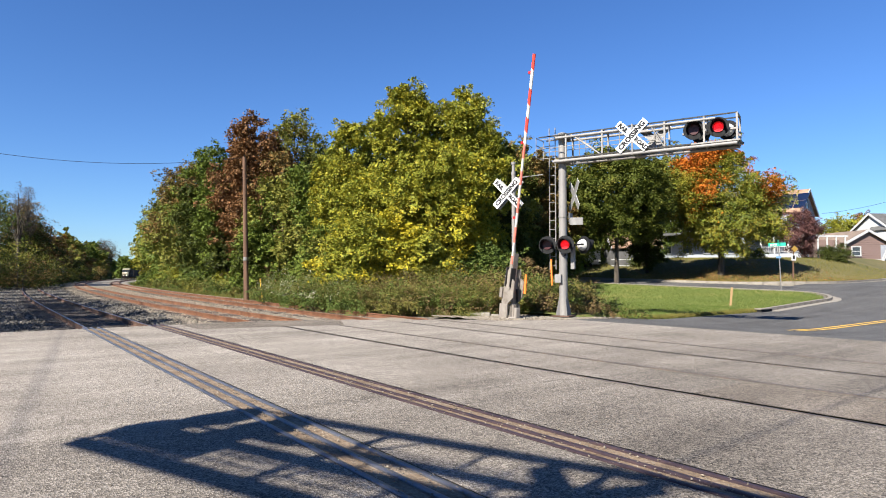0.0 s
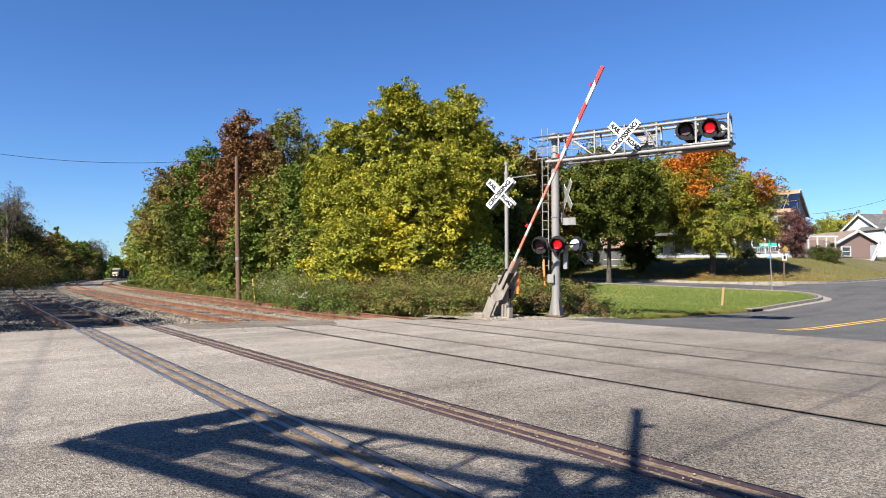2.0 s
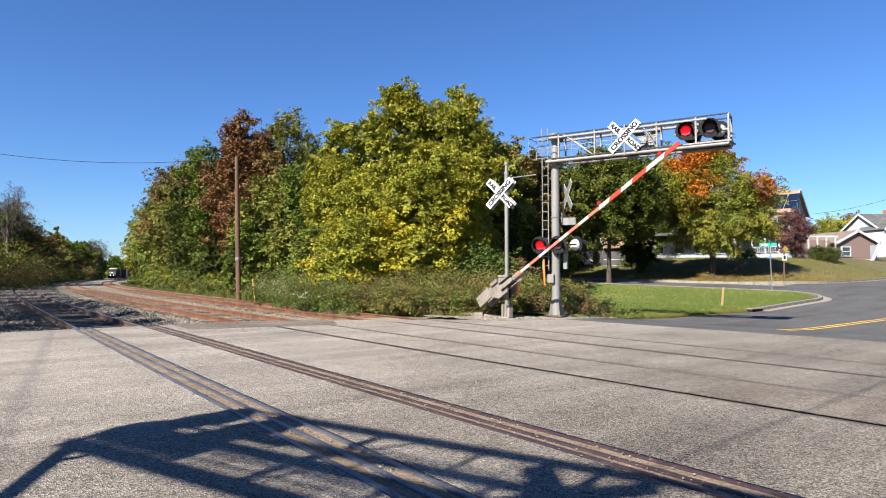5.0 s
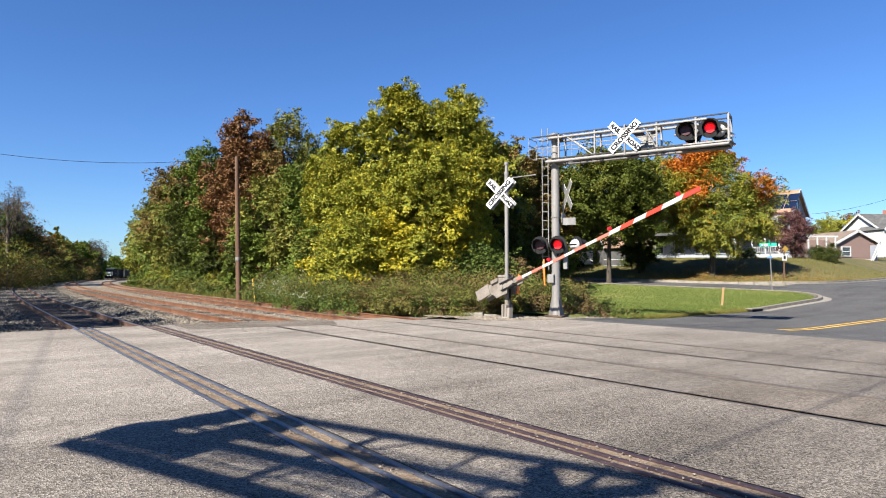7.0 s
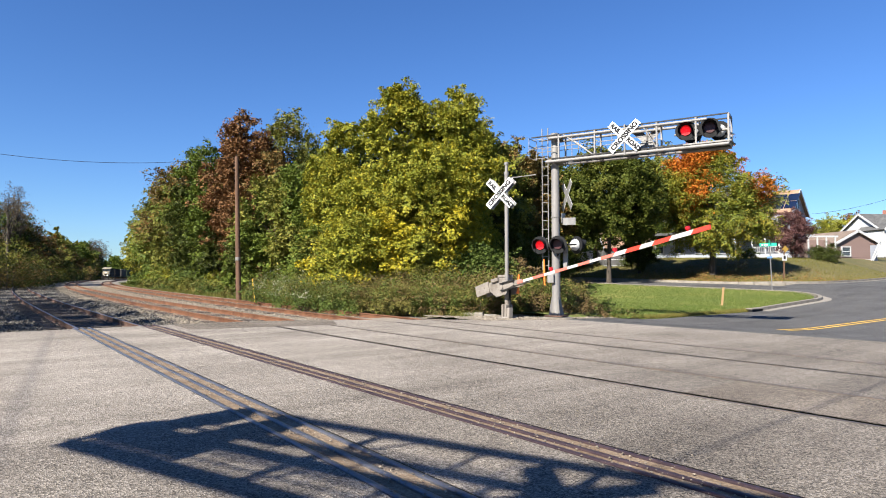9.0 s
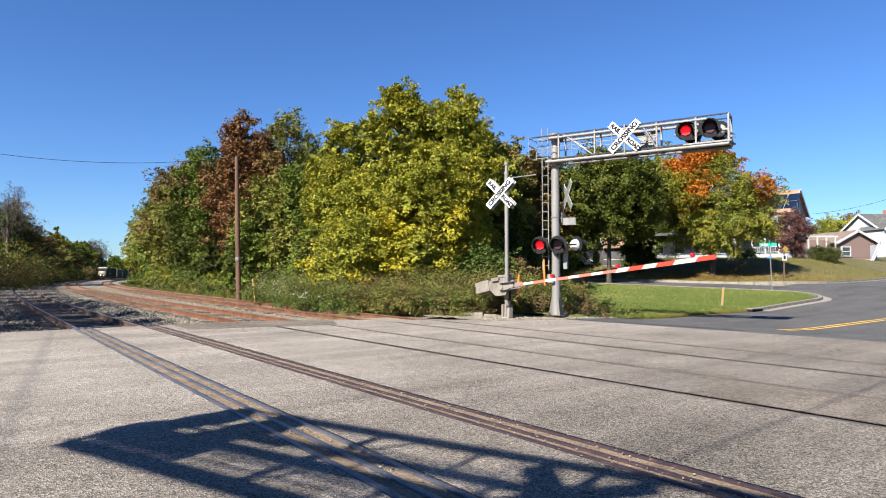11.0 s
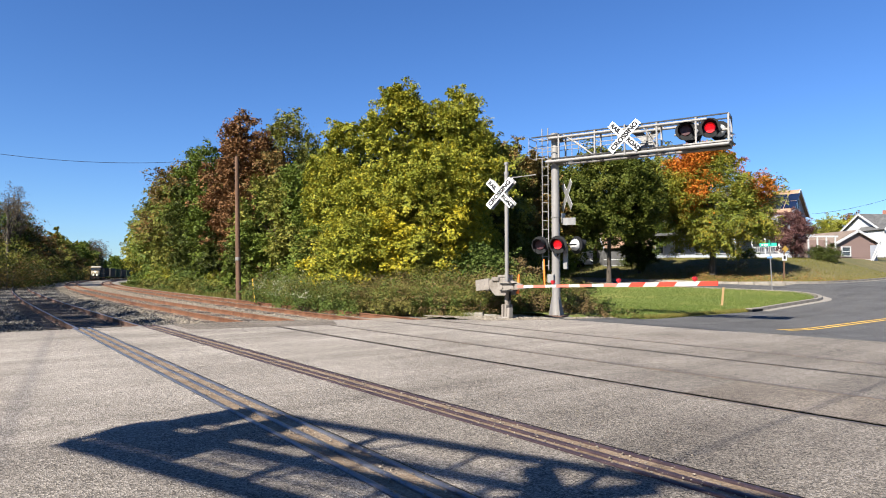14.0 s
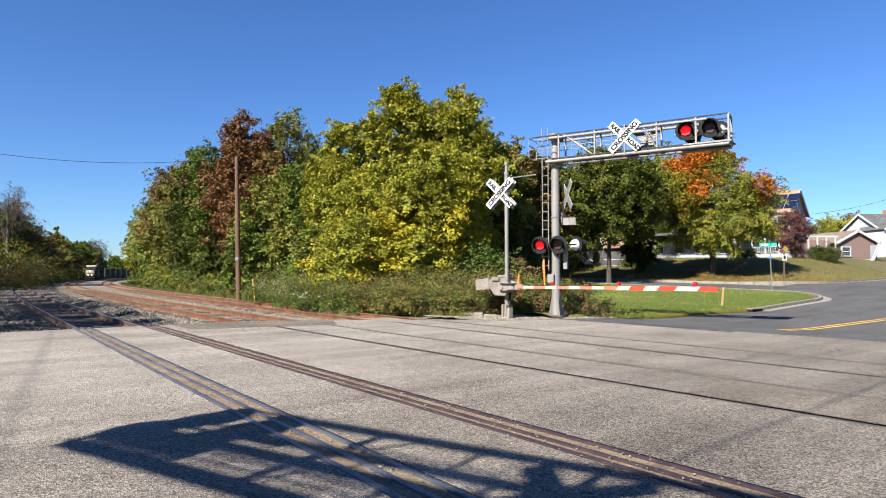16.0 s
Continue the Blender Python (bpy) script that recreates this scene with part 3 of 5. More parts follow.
    part("lamp_platform", Geo().box((4.75, 0.0, Z0 + 0.05), (1.3, 0.34 if near else W + 0.1, 0.05)), ALUM, c, "grey plate under the flashers", bevel=0.006)
    for z in (Z0, Z1):
        part("mast_clamp", Geo().box((0, 0, z), (0.36, 0.62, 0.09)), ALUM, c, bevel=0.01)
    g = Geo().tube((-0.46, 0.0, 1.6), (-0.46, 0.0, 6.35), 0.018, seg=8).tube((-0.25, 0.0, 1.6), (-0.25, 0.0, 6.35), 0.018, seg=8)
    for k in range(15):
        g.tube((-0.46, 0.0, 1.75 + 0.3 * k), (-0.25, 0.0, 1.75 + 0.3 * k), 0.012, seg=6)
    part("ladder", g, ALUM, c)
    g = Geo()
    for z in (5.35, 5.75, 6.0):
        g.box((-0.55, 0, z), (0.5, 0.02, 0.02)).box((-0.8, 0, z), (0.02, W, 0.02))
    for y in (-W / 2, W / 2):
        g.box((-0.8, y, 5.68), (0.02, 0.02, 0.66))
    part("cage_rail", g, ALUM, c)
    sx, sz, out = (1.45, 5.35, 0.28) if near else (2.4, 5.68, 0.0)
    crossbuck(c, pose(sx, -W / 2 - 0.08, sz))
    crossbuck(c, pose(sx + 0.5, W / 2 + 0.09, sz - 0.06, 0, 0, 180))
    part("sign_post", Geo().tube((sx, -W / 2 - 0.04, 5.1), (sx, -W / 2 - 0.04, 6.05), 0.03, seg=8), ALUM, c)
    part("sign_post", Geo().tube((sx + 0.5, W / 2 + 0.05, 5.1), (sx + 0.5, W / 2 + 0.05, 6.05), 0.03, seg=8), ALUM, c)
    lamp(c, pose(4.16 + out, -0.25, 5.66, 0, 0, 8), 0 if lit else None)
    lamp(c, pose(4.82 + out, -0.25, 5.66, 0, 0, 8), 1 if lit else None)
    lamp(c, pose(4.25 + out, 0.3, 5.66, 0, 0, 172), None)
    lamp(c, pose(5.0 + out, 0.3, 5.66, 0, 0, 172), None)
    part("lamp_bar", Geo().tube((3.8, 0, 5.62), (5.3, 0, 5.62), 0.04, seg=10), ALUM, c)
    # lower pair on the mast
    lamp(c, pose(-0.42, -0.3, 2.42, 0, 0, 6), 0 if lit else None)
    lamp(c, pose(0.2, -0.3, 2.42, 0, 0, 6), 1 if lit else None)
    lamp(c, pose(0.62, 0.22, 2.42, 0, 0, 150), None)
    part("cross_arm", Geo().tube((-0.55, -0.12, 2.42), (0.75, -0.12, 2.42), 0.03, seg=10).tube((0.2, -0.12, 2.42), (0.1, -0.1, 2.05), 0.025, seg=8), BLACK, c)
    crossbuck(c, pose(0.36, 0.1, 4.05, 0, 0, 130), False)
    part("sign_panel", Geo().box((0.42, 0.12, 3.2), (0.42, 0.015, 0.24), (0, 0, 20)), GALV, c, "back of a small sign")
    part("sign_panel", Geo().box((0.22, 0.14, 3.3), (0.02, 0.3, 0.35)), GALV, c)
    part("junction_box", Geo().box((-0.1, -0.17, 1.32), (0.22, 0.14, 0.28)), GALV, c, "grey junction box", bevel=0.012)
    part("junction_box", Geo().box((0.3, 0.1, 2.0), (0.14, 0.1, 0.75)), GALV, c, bevel=0.012)
    part("orange_sleeve", Geo().tube((-0.36, -0.1, 1.1), (-0.38, -0.1, 1.95), 0.03, seg=8), ORANGE, c)
    return c


ARMS = []
ARM_L = 7.42


def build_gate(m, sign):
    """Gate: x along the lowered arm; the arm turns about y at its pivot."""
    g0 = thing("crossing_gate", m, "railway crossing gate with counterweight and grey mast", "crossing gate", "crossing gates")
    part("mast", Geo().tube((0, 0, 0.3), (0, 0, 4.75), 0.065, seg=16).tube((0, 0, 4.75), (0, 0, 5.08), 0.05, 0.05, 16).tube((0, 0, 5.04), (0, 0, 5.12), 0.075, 0.075, 16).tube((0, 0, 4.7), (0, 0, 4.8), 0.08, seg=16), ALUM, g0)
    part("mast_base", Geo().box((-0.07, 0, 0.22), (0.09, 0.3, 0.46)).box((0.07, 0, 0.22), (0.09, 0.3, 0.46)).box((0.24, -0.1, 0.18), (0.13, 0.18, 0.34)).tube((0, 0, 0.3), (0, 0, 0.95), 0.075, 0.07, 14).box((0, 0, 0.02), (0.5, 0.44, 0.06)), GATE_BOX, g0, "cast base", bevel=0.02)
    part("conduit", Geo().tube((0.14, 0, 0.25), (0.14, 0, 0.95), 0.035, seg=8), BLACK, g0)
    part("mechanism_case", Geo().box((-0.2, 0.12, 1.06), (0.42, 0.3, 0.5)), GATE_BOX, g0, "grimy grey gate mechanism", bevel=0.03)
    part("mechanism_lid", Geo().box((-0.2, 0.12, 1.36), (0.44, 0.32, 0.1)), GATE_BOX, g0, bevel=0.025)
    part("orange_sleeve", Geo().tube((0.3, 0.2, 0.8), (0.36, 0.2, 1.42), 0.045, 0.03, seg=8), ORANGE, g0)
    sg = pose(0, 0, 0, 0, 0, sign)
    crossbuck(g0, sg @ pose(-0.2, -0.11, 4.1))
    crossbuck(g0, sg @ pose(-0.2, 0.11, 4.1, 0, 0, 180))
    part("bracket", Geo().tube((0.05, 0, 4.58), tuple(sg @ Vector((1.05, 0, 4.62))), 0.016, seg=6), ALUM, g0)
    arm = new("gate_arm")
    arm.parent, arm.matrix_basis = g0, pose(0, -0.12, 1.02)
    side = -0.08
    part("pivot_hub", Geo().tube((0, 0.12, 0), (0, -0.16, 0), 0.1, seg=16), GATE_BOX, arm)
    for y in (0.28, -0.12):
        g = Geo().poly([(0.6, -0.06), (0.56, 0.07), (0.12, 0.2), (-0.55, 0.24), (-0.66, 0.05), (-0.3, -0.28), (0.2, -0.28), (0.3, -0.1)], -0.02, 0.02)
        g.v = [(a, y + c, b) for a, b, c in g.v]
        part("arm_support", g, GATE_BOX, arm)
    for y in (0.3, -0.14):
        part("counterweight", Geo().box((-0.92, y, 0.08), (0.68, 0.07, 0.37), (0, -4, 0)).tube((-0.8, y - 0.05, 0.12), (-0.8, y + 0.05, 0.12), 0.035, seg=8).tube((-1.08, y - 0.05, 0.06), (-1.08, y + 0.05, 0.06), 0.035, seg=8), GATE_BOX, arm, "grey counterweight plate", bevel=0.008)
    part("arm_channel", Geo().box((0.55, 0.02, -0.05), (1.1, 0.2, 0.03)).box((0.5, -0.08, 0.03), (0.9, 0.03, 0.1)), GATE_BOX, arm)
    for z in (-0.13, 0.1):
        part("arm_bracket", Geo().box((0.32, -0.1, z), (0.62, 0.2, 0.035)), DARK_ANGLE, arm, "dark steel clamp plate", bevel=0.004)
    part("damper", Geo().box((-0.22, -0.16, 0.26), (0.34, 0.1, 0.12)), GATE_BOX, arm, "pale grey motor cover", bevel=0.015)
    ends = [0.75, 1.02, 1.45, 1.95, 2.4, 2.9, 3.3, 3.75, 4.15, 4.6, 5.0, 5.45, 5.85, 6.35, 6.95, ARM_L]
    for i, (a, b) in enumerate(zip(ends[:-1], ends[1:])):
        w = 0.08 + 0.028 * smooth(4.4, 4.8, (a + b) / 2)
        red = i % 2 == 0
        lean = 0.1 if a > 4.5 else 0.0
        y0, y1, h = side - 0.02, side + 0.02, w / 2
        l0, l1 = (0 if i == 0 else lean), (0 if i == len(ends) - 2 else lean)
        vs = [(a - l0 / 2, y0, -h), (b - l1 / 2, y0, -h), (b - l1 / 2, y1, -h), (a - l0 / 2, y1, -h), (a + l0 / 2, y0, h), (b + l1 / 2, y0, h), (b + l1 / 2, y1, h), (a + l0 / 2, y1, h)]
        g = Geo().add(vs, ((3, 2, 1, 0), (4, 5, 6, 7), (0, 1, 5, 4), (1, 2, 6, 5), (2, 3, 7, 6), (3, 0, 4, 7)))
        part("stripe", g, ARM_WHITE if i % 2 else (RED if a > 4.5 else RED_FADED), arm, "white reflective stripe" if i % 2 else "red reflective stripe", smooth=False)
    for x in (2.25, 4.65, 6.85):
        part("arm_lamp", Geo().tube((x, side, 0.05), (x, side, 0.09), 0.03, seg=10).tube((x - 0.04, side, 0.12), (x + 0.04, side, 0.12), 0.05, seg=14), TIPLAMP, arm, "small red arm lamp")
    ARMS.append(arm)
    return g0


MAST = (3.72, 20.46)
ARM_AZ, GATE_AZ = -32.0, -54.0
build_signal(pose(*MAST, -0.03, 0, 0, ARM_AZ), True)
build_gate(pose(2.09, 20.35, 0.0, 0, 0, GATE_AZ), 22.0)
# the same pair on the near side, behind the viewer, whose shadow lies on the road
NEAR = (-2.7, -2.45)
build_signal(pose(*NEAR, 0, 0, 0, ARM_AZ + 180), False, True)
build_gate(pose(-2.05, -3.95, 0, 0, 0, GATE_AZ + 180), 22.0)


# ---- trees ----
GREEN = leaf_material("green_leaves", [(0.05337, 0.09423, 0.0174), (0.1335, 0.178, 0.02796), (0.2269, 0.2513, 0.03851)])
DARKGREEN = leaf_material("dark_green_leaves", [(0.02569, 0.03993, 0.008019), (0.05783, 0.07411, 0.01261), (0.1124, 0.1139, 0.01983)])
YELLOWGREEN = leaf_material("yellow_green_leaves", [(0.09485, 0.1218, 0.01928), (0.1975, 0.2222, 0.02764), (0.3475, 0.3225, 0.03585), (0.6952, 0.5162, 0.04132)])
YELLOW_LEAF = leaf_material("yellow_leaves", [(0.1638, 0.1775, 0.01911), (0.4095, 0.3549, 0.0273), (0.7508, 0.546, 0.03413)])
MAPLE_GREEN = leaf_material("deep_green_maple_leaves", [(0.035, 0.055, 0.01), (0.085, 0.105, 0.016), (0.17, 0.165, 0.024)])
OLIVE = leaf_material("olive_leaves", [(0.08748, 0.1115, 0.0219), (0.1971, 0.2027, 0.03656), (0.3503, 0.2838, 0.05474)])
REDBROWN = leaf_material("red_brown_leaves", [(0.09407, 0.06669, 0.02798), (0.2194, 0.1048, 0.04373), (0.3136, 0.162, 0.06114)])
RUSSET = leaf_material("russet_leaves", [(0.078, 0.0858, 0.025), (0.1716, 0.1248, 0.039), (0.3432, 0.156, 0.0468)])
MAPLE = material("turning_maple_leaves", [(0.035, 0.06, 0.01), (0.08, 0.11, 0.014), (0.15, 0.16, 0.016), (0.26, 0.19, 0.016), (0.4, 0.15, 0.016)], rough=0.55, scale=0.5, fine=1.6, fine_mix=0.3, island=0.25, spec=0.3, translucent=0.12)
ORANGE_LEAF = leaf_material("orange_leaves", [(0.25, 0.12, 0.015), (0.52, 0.17, 0.02), (0.62, 0.12, 0.025)])
PURPLE = leaf_material("purple_leaves", [(0.0637, 0.0286, 0.0294), (0.1456, 0.0666, 0.063), (0.2184, 0.119, 0.084)])
WEED = leaf_material("weed_leaves", [(0.0585, 0.07098, 0.01373), (0.1268, 0.1268, 0.02574), (0.195, 0.1622, 0.0429), (0.2925, 0.2231, 0.07722)])
WEED_GREEN = leaf_material("green_weed_leaves", [(0.04972, 0.08288, 0.01768), (0.09945, 0.1381, 0.02763), (0.1547, 0.1878, 0.0442)])
WEED_RED = leaf_material("reddish_weed_leaves", [(0.0728, 0.0672, 0.0192), (0.156, 0.1008, 0.0432), (0.2496, 0.168, 0.0864)])
FLOWER = leaf_material("pale_seed_heads", [(0.2, 0.2, 0.1), (0.4, 0.38, 0.28), (0.6, 0.58, 0.48)])
BARE = leaf_material("bare_twigs", [(0.1, 0.08, 0.06), (0.16, 0.13, 0.1)])


def leaf_cloud(rs, centres, radii, count, size, up=0.35, droop=0.35, sprays=9, spread=1.0):
    """Leaves set in flat, drooping sprays that grow out of the given clumps; returns k x 3 x 3."""
    axis = centres.mean(0)
    w = radii ** 1.6
    k = len(centres) * sprays
    home = rs.choice(len(centres), k, p=w / w.sum())
    out = centres[home] - axis * np.array([1, 1, 0.85])
    out /= np.linalg.norm(out, axis=1)[:, None] + 1e-9
    d = out * 0.6 + rs.normal(size=(k, 3)) * 0.55 + np.array([0, 0, 0.15])
    d /= np.linalg.norm(d, axis=1)[:, None]
    length = radii[home] * rs.uniform(0.9, 2.1, k) * spread
    root = centres[home] + rs.normal(size=(k, 3)) * radii[home][:, None] * 0.45
    side = np.cross(d, np.array([0, 0, 1.0]) + rs.normal(size=(k, 3)) * 0.3)
    side /= np.linalg.norm(side, axis=1)[:, None] + 1e-9
    face = np.cross(side, d)
    face *= np.where(face[:, 2:] < 0, -1, 1)
    i = rs.choice(k, count, p=length / length.sum())
    u = rs.rand(count) ** 0.8
    lat = rs.normal(size=count) * 0.3 * (1.05 - 0.6 * u)
    ln = length[i]
    p = root[i] + d[i] * (u * ln)[:, None] + side[i] * (lat * ln)[:, None] + face[i] * (rs.normal(size=count) * 0.09 * ln)[:, None]
    p[:, 2] -= droop * ln * (u ** 2 * 0.7 + lat ** 2)
    nrm = face[i] * 0.7 + d[i] * 0.35 + rs.normal(size=(count, 3)) * 0.5 + np.array([0, 0, up * 0.5])
    nrm /= np.linalg.norm(nrm, axis=1)[:, None]
    a = np.cross(nrm, rs.normal(size=(count, 3)))
    a /= np.linalg.norm(a, axis=1)[:, None] + 1e-9
    b = np.cross(nrm, a)
    sz = size * rs.uniform(0.45, 1.4, count)[:, None]
    a, b = a * sz * 0.6, b * sz * 0.46
    return np.stack([p - a, p + a * 0.7 + b, p + a * 0.9 - b], 1)


def limbs(rs, height, base_r, tops, lo):
    g = Geo()
    top = height * 0.86
    pts = [Vector((rs.uniform(-.03, .03) * height * k, rs.uniform(-.03, .03) * height * k, top * k)) for k in (0, .15, .35, .6, 1)]
    rad = [base_r * k for k in (1.25, 0.95, 0.75, 0.45, 0.12)]
    for i in range(4):
        g.tube(pts[i] - Vector((0, 0, 0.12 if i == 0 else 0)), pts[i + 1], rad[i], rad[i + 1], 9, cap=False)
    for c in tops:
        k = min(max(lo + 0.05, c[2] / top - rs.uniform(0.15, 0.3)), 0.85)
        j = min(3, int(np.searchsorted((.15, .35, .6, 1), k)))
        kk = (0, .15, .35, .6, 1)
        q = pts[j].lerp(pts[j + 1], (k - kk[j]) / (kk[j + 1] - kk[j]))
        r = base_r * 0.32 * (1 - k * 0.6)
        mid = q.lerp(Vector(c), 0.5) + Vector((rs.uniform(-.2, .2), rs.uniform(-.2, .2), 0.25))
        g.tube(q, mid, r, r * 0.6, 6, cap=False)
        g.tube(mid, c, r * 0.6, r * 0.2, 6, cap=False)
    return g


def tree(x, y, height, width, mats, label, count=14000, size=0.24, lo=0.12, clumps=60, seed=1, round_=1.0, category="tree", trunk_r=None, group="", second=None, split=0.5):
    """Crown of clumps of small leaves over a forked trunk; lo: where the crown begins."""
    rs = np.random.RandomState(seed)
    z = float(terrain(x, y)) - 0.1
    height *= 1.03
    c = []
    while len(c) < clumps:
        u = rs.uniform(-1, 1, 3)
        q = np.linalg.norm(u)
        if 0.45 < q < 1.0:
            c.append(u)
    c = np.array(c)
    hz = height * (1 - lo) / 2
    prof = 1 - 0.32 * np.clip(c[:, 2], -1, 1) * round_
    rad = width / 2
    ctr = np.stack([c[:, 0] * rad * 0.86 * prof, c[:, 1] * rad * 0.86 * prof, height * lo + hz + c[:, 2] * hz * 0.88], 1)
    rr = rad * rs.uniform(0.12, 0.3, clumps) * (60 / clumps) ** 0.36
    ctr[:, 2] = np.minimum(ctr[:, 2], height - rr * 0.5)
    t = thing("tree" if category == "tree" else category, pose(x, y, z, 0, 0, 0), label, category, group)
    part("trunk", limbs(rs, height, trunk_r or height * 0.017, ctr[::max(1, clumps // 22)], lo), BARK, t)
    v = leaf_cloud(rs, ctr, rr, int(count * 2.7), size * 0.58)
    v[:, :, 2] = np.maximum(v[:, :, 2], 0.02)
    mi = None
    if second:
        zz = v[:, 0, 2] / height + 0.22 * np.sin(v[:, 0, 0] * 1.3 + seed) + 0.16 * np.sin(v[:, 0, 1] * 1.1 + v[:, 0, 2] * 1.7) + 0.08 * rs.normal(size=len(v))
        mi = (zz > split).astype(int)
    cr = new("crown", quads("crown", v, [mats] + ([second] if second else []), 3, mi))
    cr.parent = t
    return t


def at(px, depth):
    return (px - 784) / 1100 * depth, depth


def top(py, depth, x, y):
    return EYE_H + (489 - py) / 1100 * depth - float(terrain(x, y))


WOODS = [  # bearing, depth, height mark, width, leaves, second, words, count, leaf size, crown base
    (263, 112, 385, 7, YELLOWGREEN, None, "yellow-green tree at the far end of the wood", 9000, .42, .05),
    (284, 100, 352, 9, OLIVE, GREEN, "green tree on the wood's edge", 9000, .4, .05),
    (303, 88, 315, 9, GREEN, OLIVE, "green tree draped with vines", 11000, .36, .04),
    (328, 78, 286, 9, OLIVE, RUSSET, "olive tree with thinning top", 11000, .34, .04),
    (362, 68, 240, 7, DARKGREEN, GREEN, "tall narrow dark green tree", 13000, .32, .04),
    (432, 58, 203, 6.6, REDBROWN, None, "tall red-brown autumn tree", 22000, .26, .15),
    (388, 60, 330, 6, DARKGREEN, GREEN, "dark green tree beside the track", 12000, .3, .03),
    (512, 60, 196, 6.5, RUSSET, OLIVE, "thin grey-brown tree losing its leaves", 7500, .26, .35),
    (476, 56, 255, 6, REDBROWN, RUSSET, "rust-brown tree in the wood", 10000, .28, .2),
    (490, 46, 310, 5.5, GREEN, OLIVE, "green tree on the wood's edge", 14000, .25, .03),
    (545, 44, 275, 5, OLIVE, GREEN, "olive green tree on the wood's edge", 14000, .24, .05),
    (455, 47, 400, 4.5, GREEN, DARKGREEN, "low green tree beside the track", 9000, .24, .02),
    (604, 39, 208, 4.2, YELLOWGREEN, None, "yellow-green locust tree with feathery crown", 20000, .19, .1),
    (642, 36, 300, 4.5, YELLOW_LEAF, YELLOWGREEN, "slender yellow-green young tree", 17000, .18, .04),
    (580, 36, 390, 3.6, OLIVE, GREEN, "small olive understorey tree", 10000, .2, .02),
    (715, 34, 147, 4.8, YELLOWGREEN, None, "tall yellow-green locust tree", 42000, .17, .12),
    (808, 34, 152, 4.8, YELLOWGREEN, None, "tall yellow-green tree with feathery top", 42000, .17, .12),
    (765, 31, 250, 4.6, YELLOW_LEAF, YELLOWGREEN, "yellow-green tree with bright lower boughs", 34000, .16, .06),
    (640, 30, 385, 4.4, YELLOW_LEAF, YELLOWGREEN, "small bright yellow tree", 20000, .16, .12),
    (862, 37, 215, 4.0, DARKGREEN, OLIVE, "olive green tree at the wood's corner", 18000, .19, .06),
    (905, 44, 235, 5.2, DARKGREEN, RUSSET, "dark green tree behind the signal", 16000, .24, .04),
    (948, 46, 268, 4.6, OLIVE, RUSSET, "olive tree with russet tips", 14000, .24, .04),
    (1015, 78, 365, 9, DARKGREEN, GREEN, "dark green tree behind the trailer", 9000, .36, .0),
    (1062, 84, 380, 11, DARKGREEN, OLIVE, "dark green tree closing the garden", 9000, .38, .0),
    (1112, 88, 375, 10, DARKGREEN, GREEN, "dark green tree behind the outbuilding", 9000, .38, .0),
    (985, 50, 285, 5, GREEN, RUSSET, "green tree behind the cantilever", 12000, .26, .05),
    (850, 30, 430, 3.2, WEED_GREEN, None, "light green sapling at the wood's edge", 9000, .15, .02),
    (905, 31, 455, 2.6, RUSSET, WEED_RED, "russet bush behind the crossing gate", 7000, .13, .02),
    # Backing trees: dark leaf colour stands for the wood's shaded interior, hides sky.
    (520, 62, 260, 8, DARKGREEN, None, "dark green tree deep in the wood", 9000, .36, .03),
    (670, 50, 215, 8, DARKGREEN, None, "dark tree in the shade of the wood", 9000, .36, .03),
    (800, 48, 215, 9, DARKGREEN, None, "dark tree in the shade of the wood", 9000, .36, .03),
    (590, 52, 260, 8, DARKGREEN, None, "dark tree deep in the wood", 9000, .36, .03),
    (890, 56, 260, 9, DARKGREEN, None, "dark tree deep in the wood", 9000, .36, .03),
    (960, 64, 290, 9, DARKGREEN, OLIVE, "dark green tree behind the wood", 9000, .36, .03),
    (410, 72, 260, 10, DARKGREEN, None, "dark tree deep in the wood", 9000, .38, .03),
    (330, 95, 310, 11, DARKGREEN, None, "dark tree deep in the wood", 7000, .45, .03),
]


def build_woods():
    for i, (px, d, py, w, m1, m2, lab, cnt, sz, lo) in enumerate(WOODS):
        x, y = at(px, d)
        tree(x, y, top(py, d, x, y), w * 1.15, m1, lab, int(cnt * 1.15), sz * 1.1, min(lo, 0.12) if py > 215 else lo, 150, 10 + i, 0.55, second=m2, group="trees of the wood")


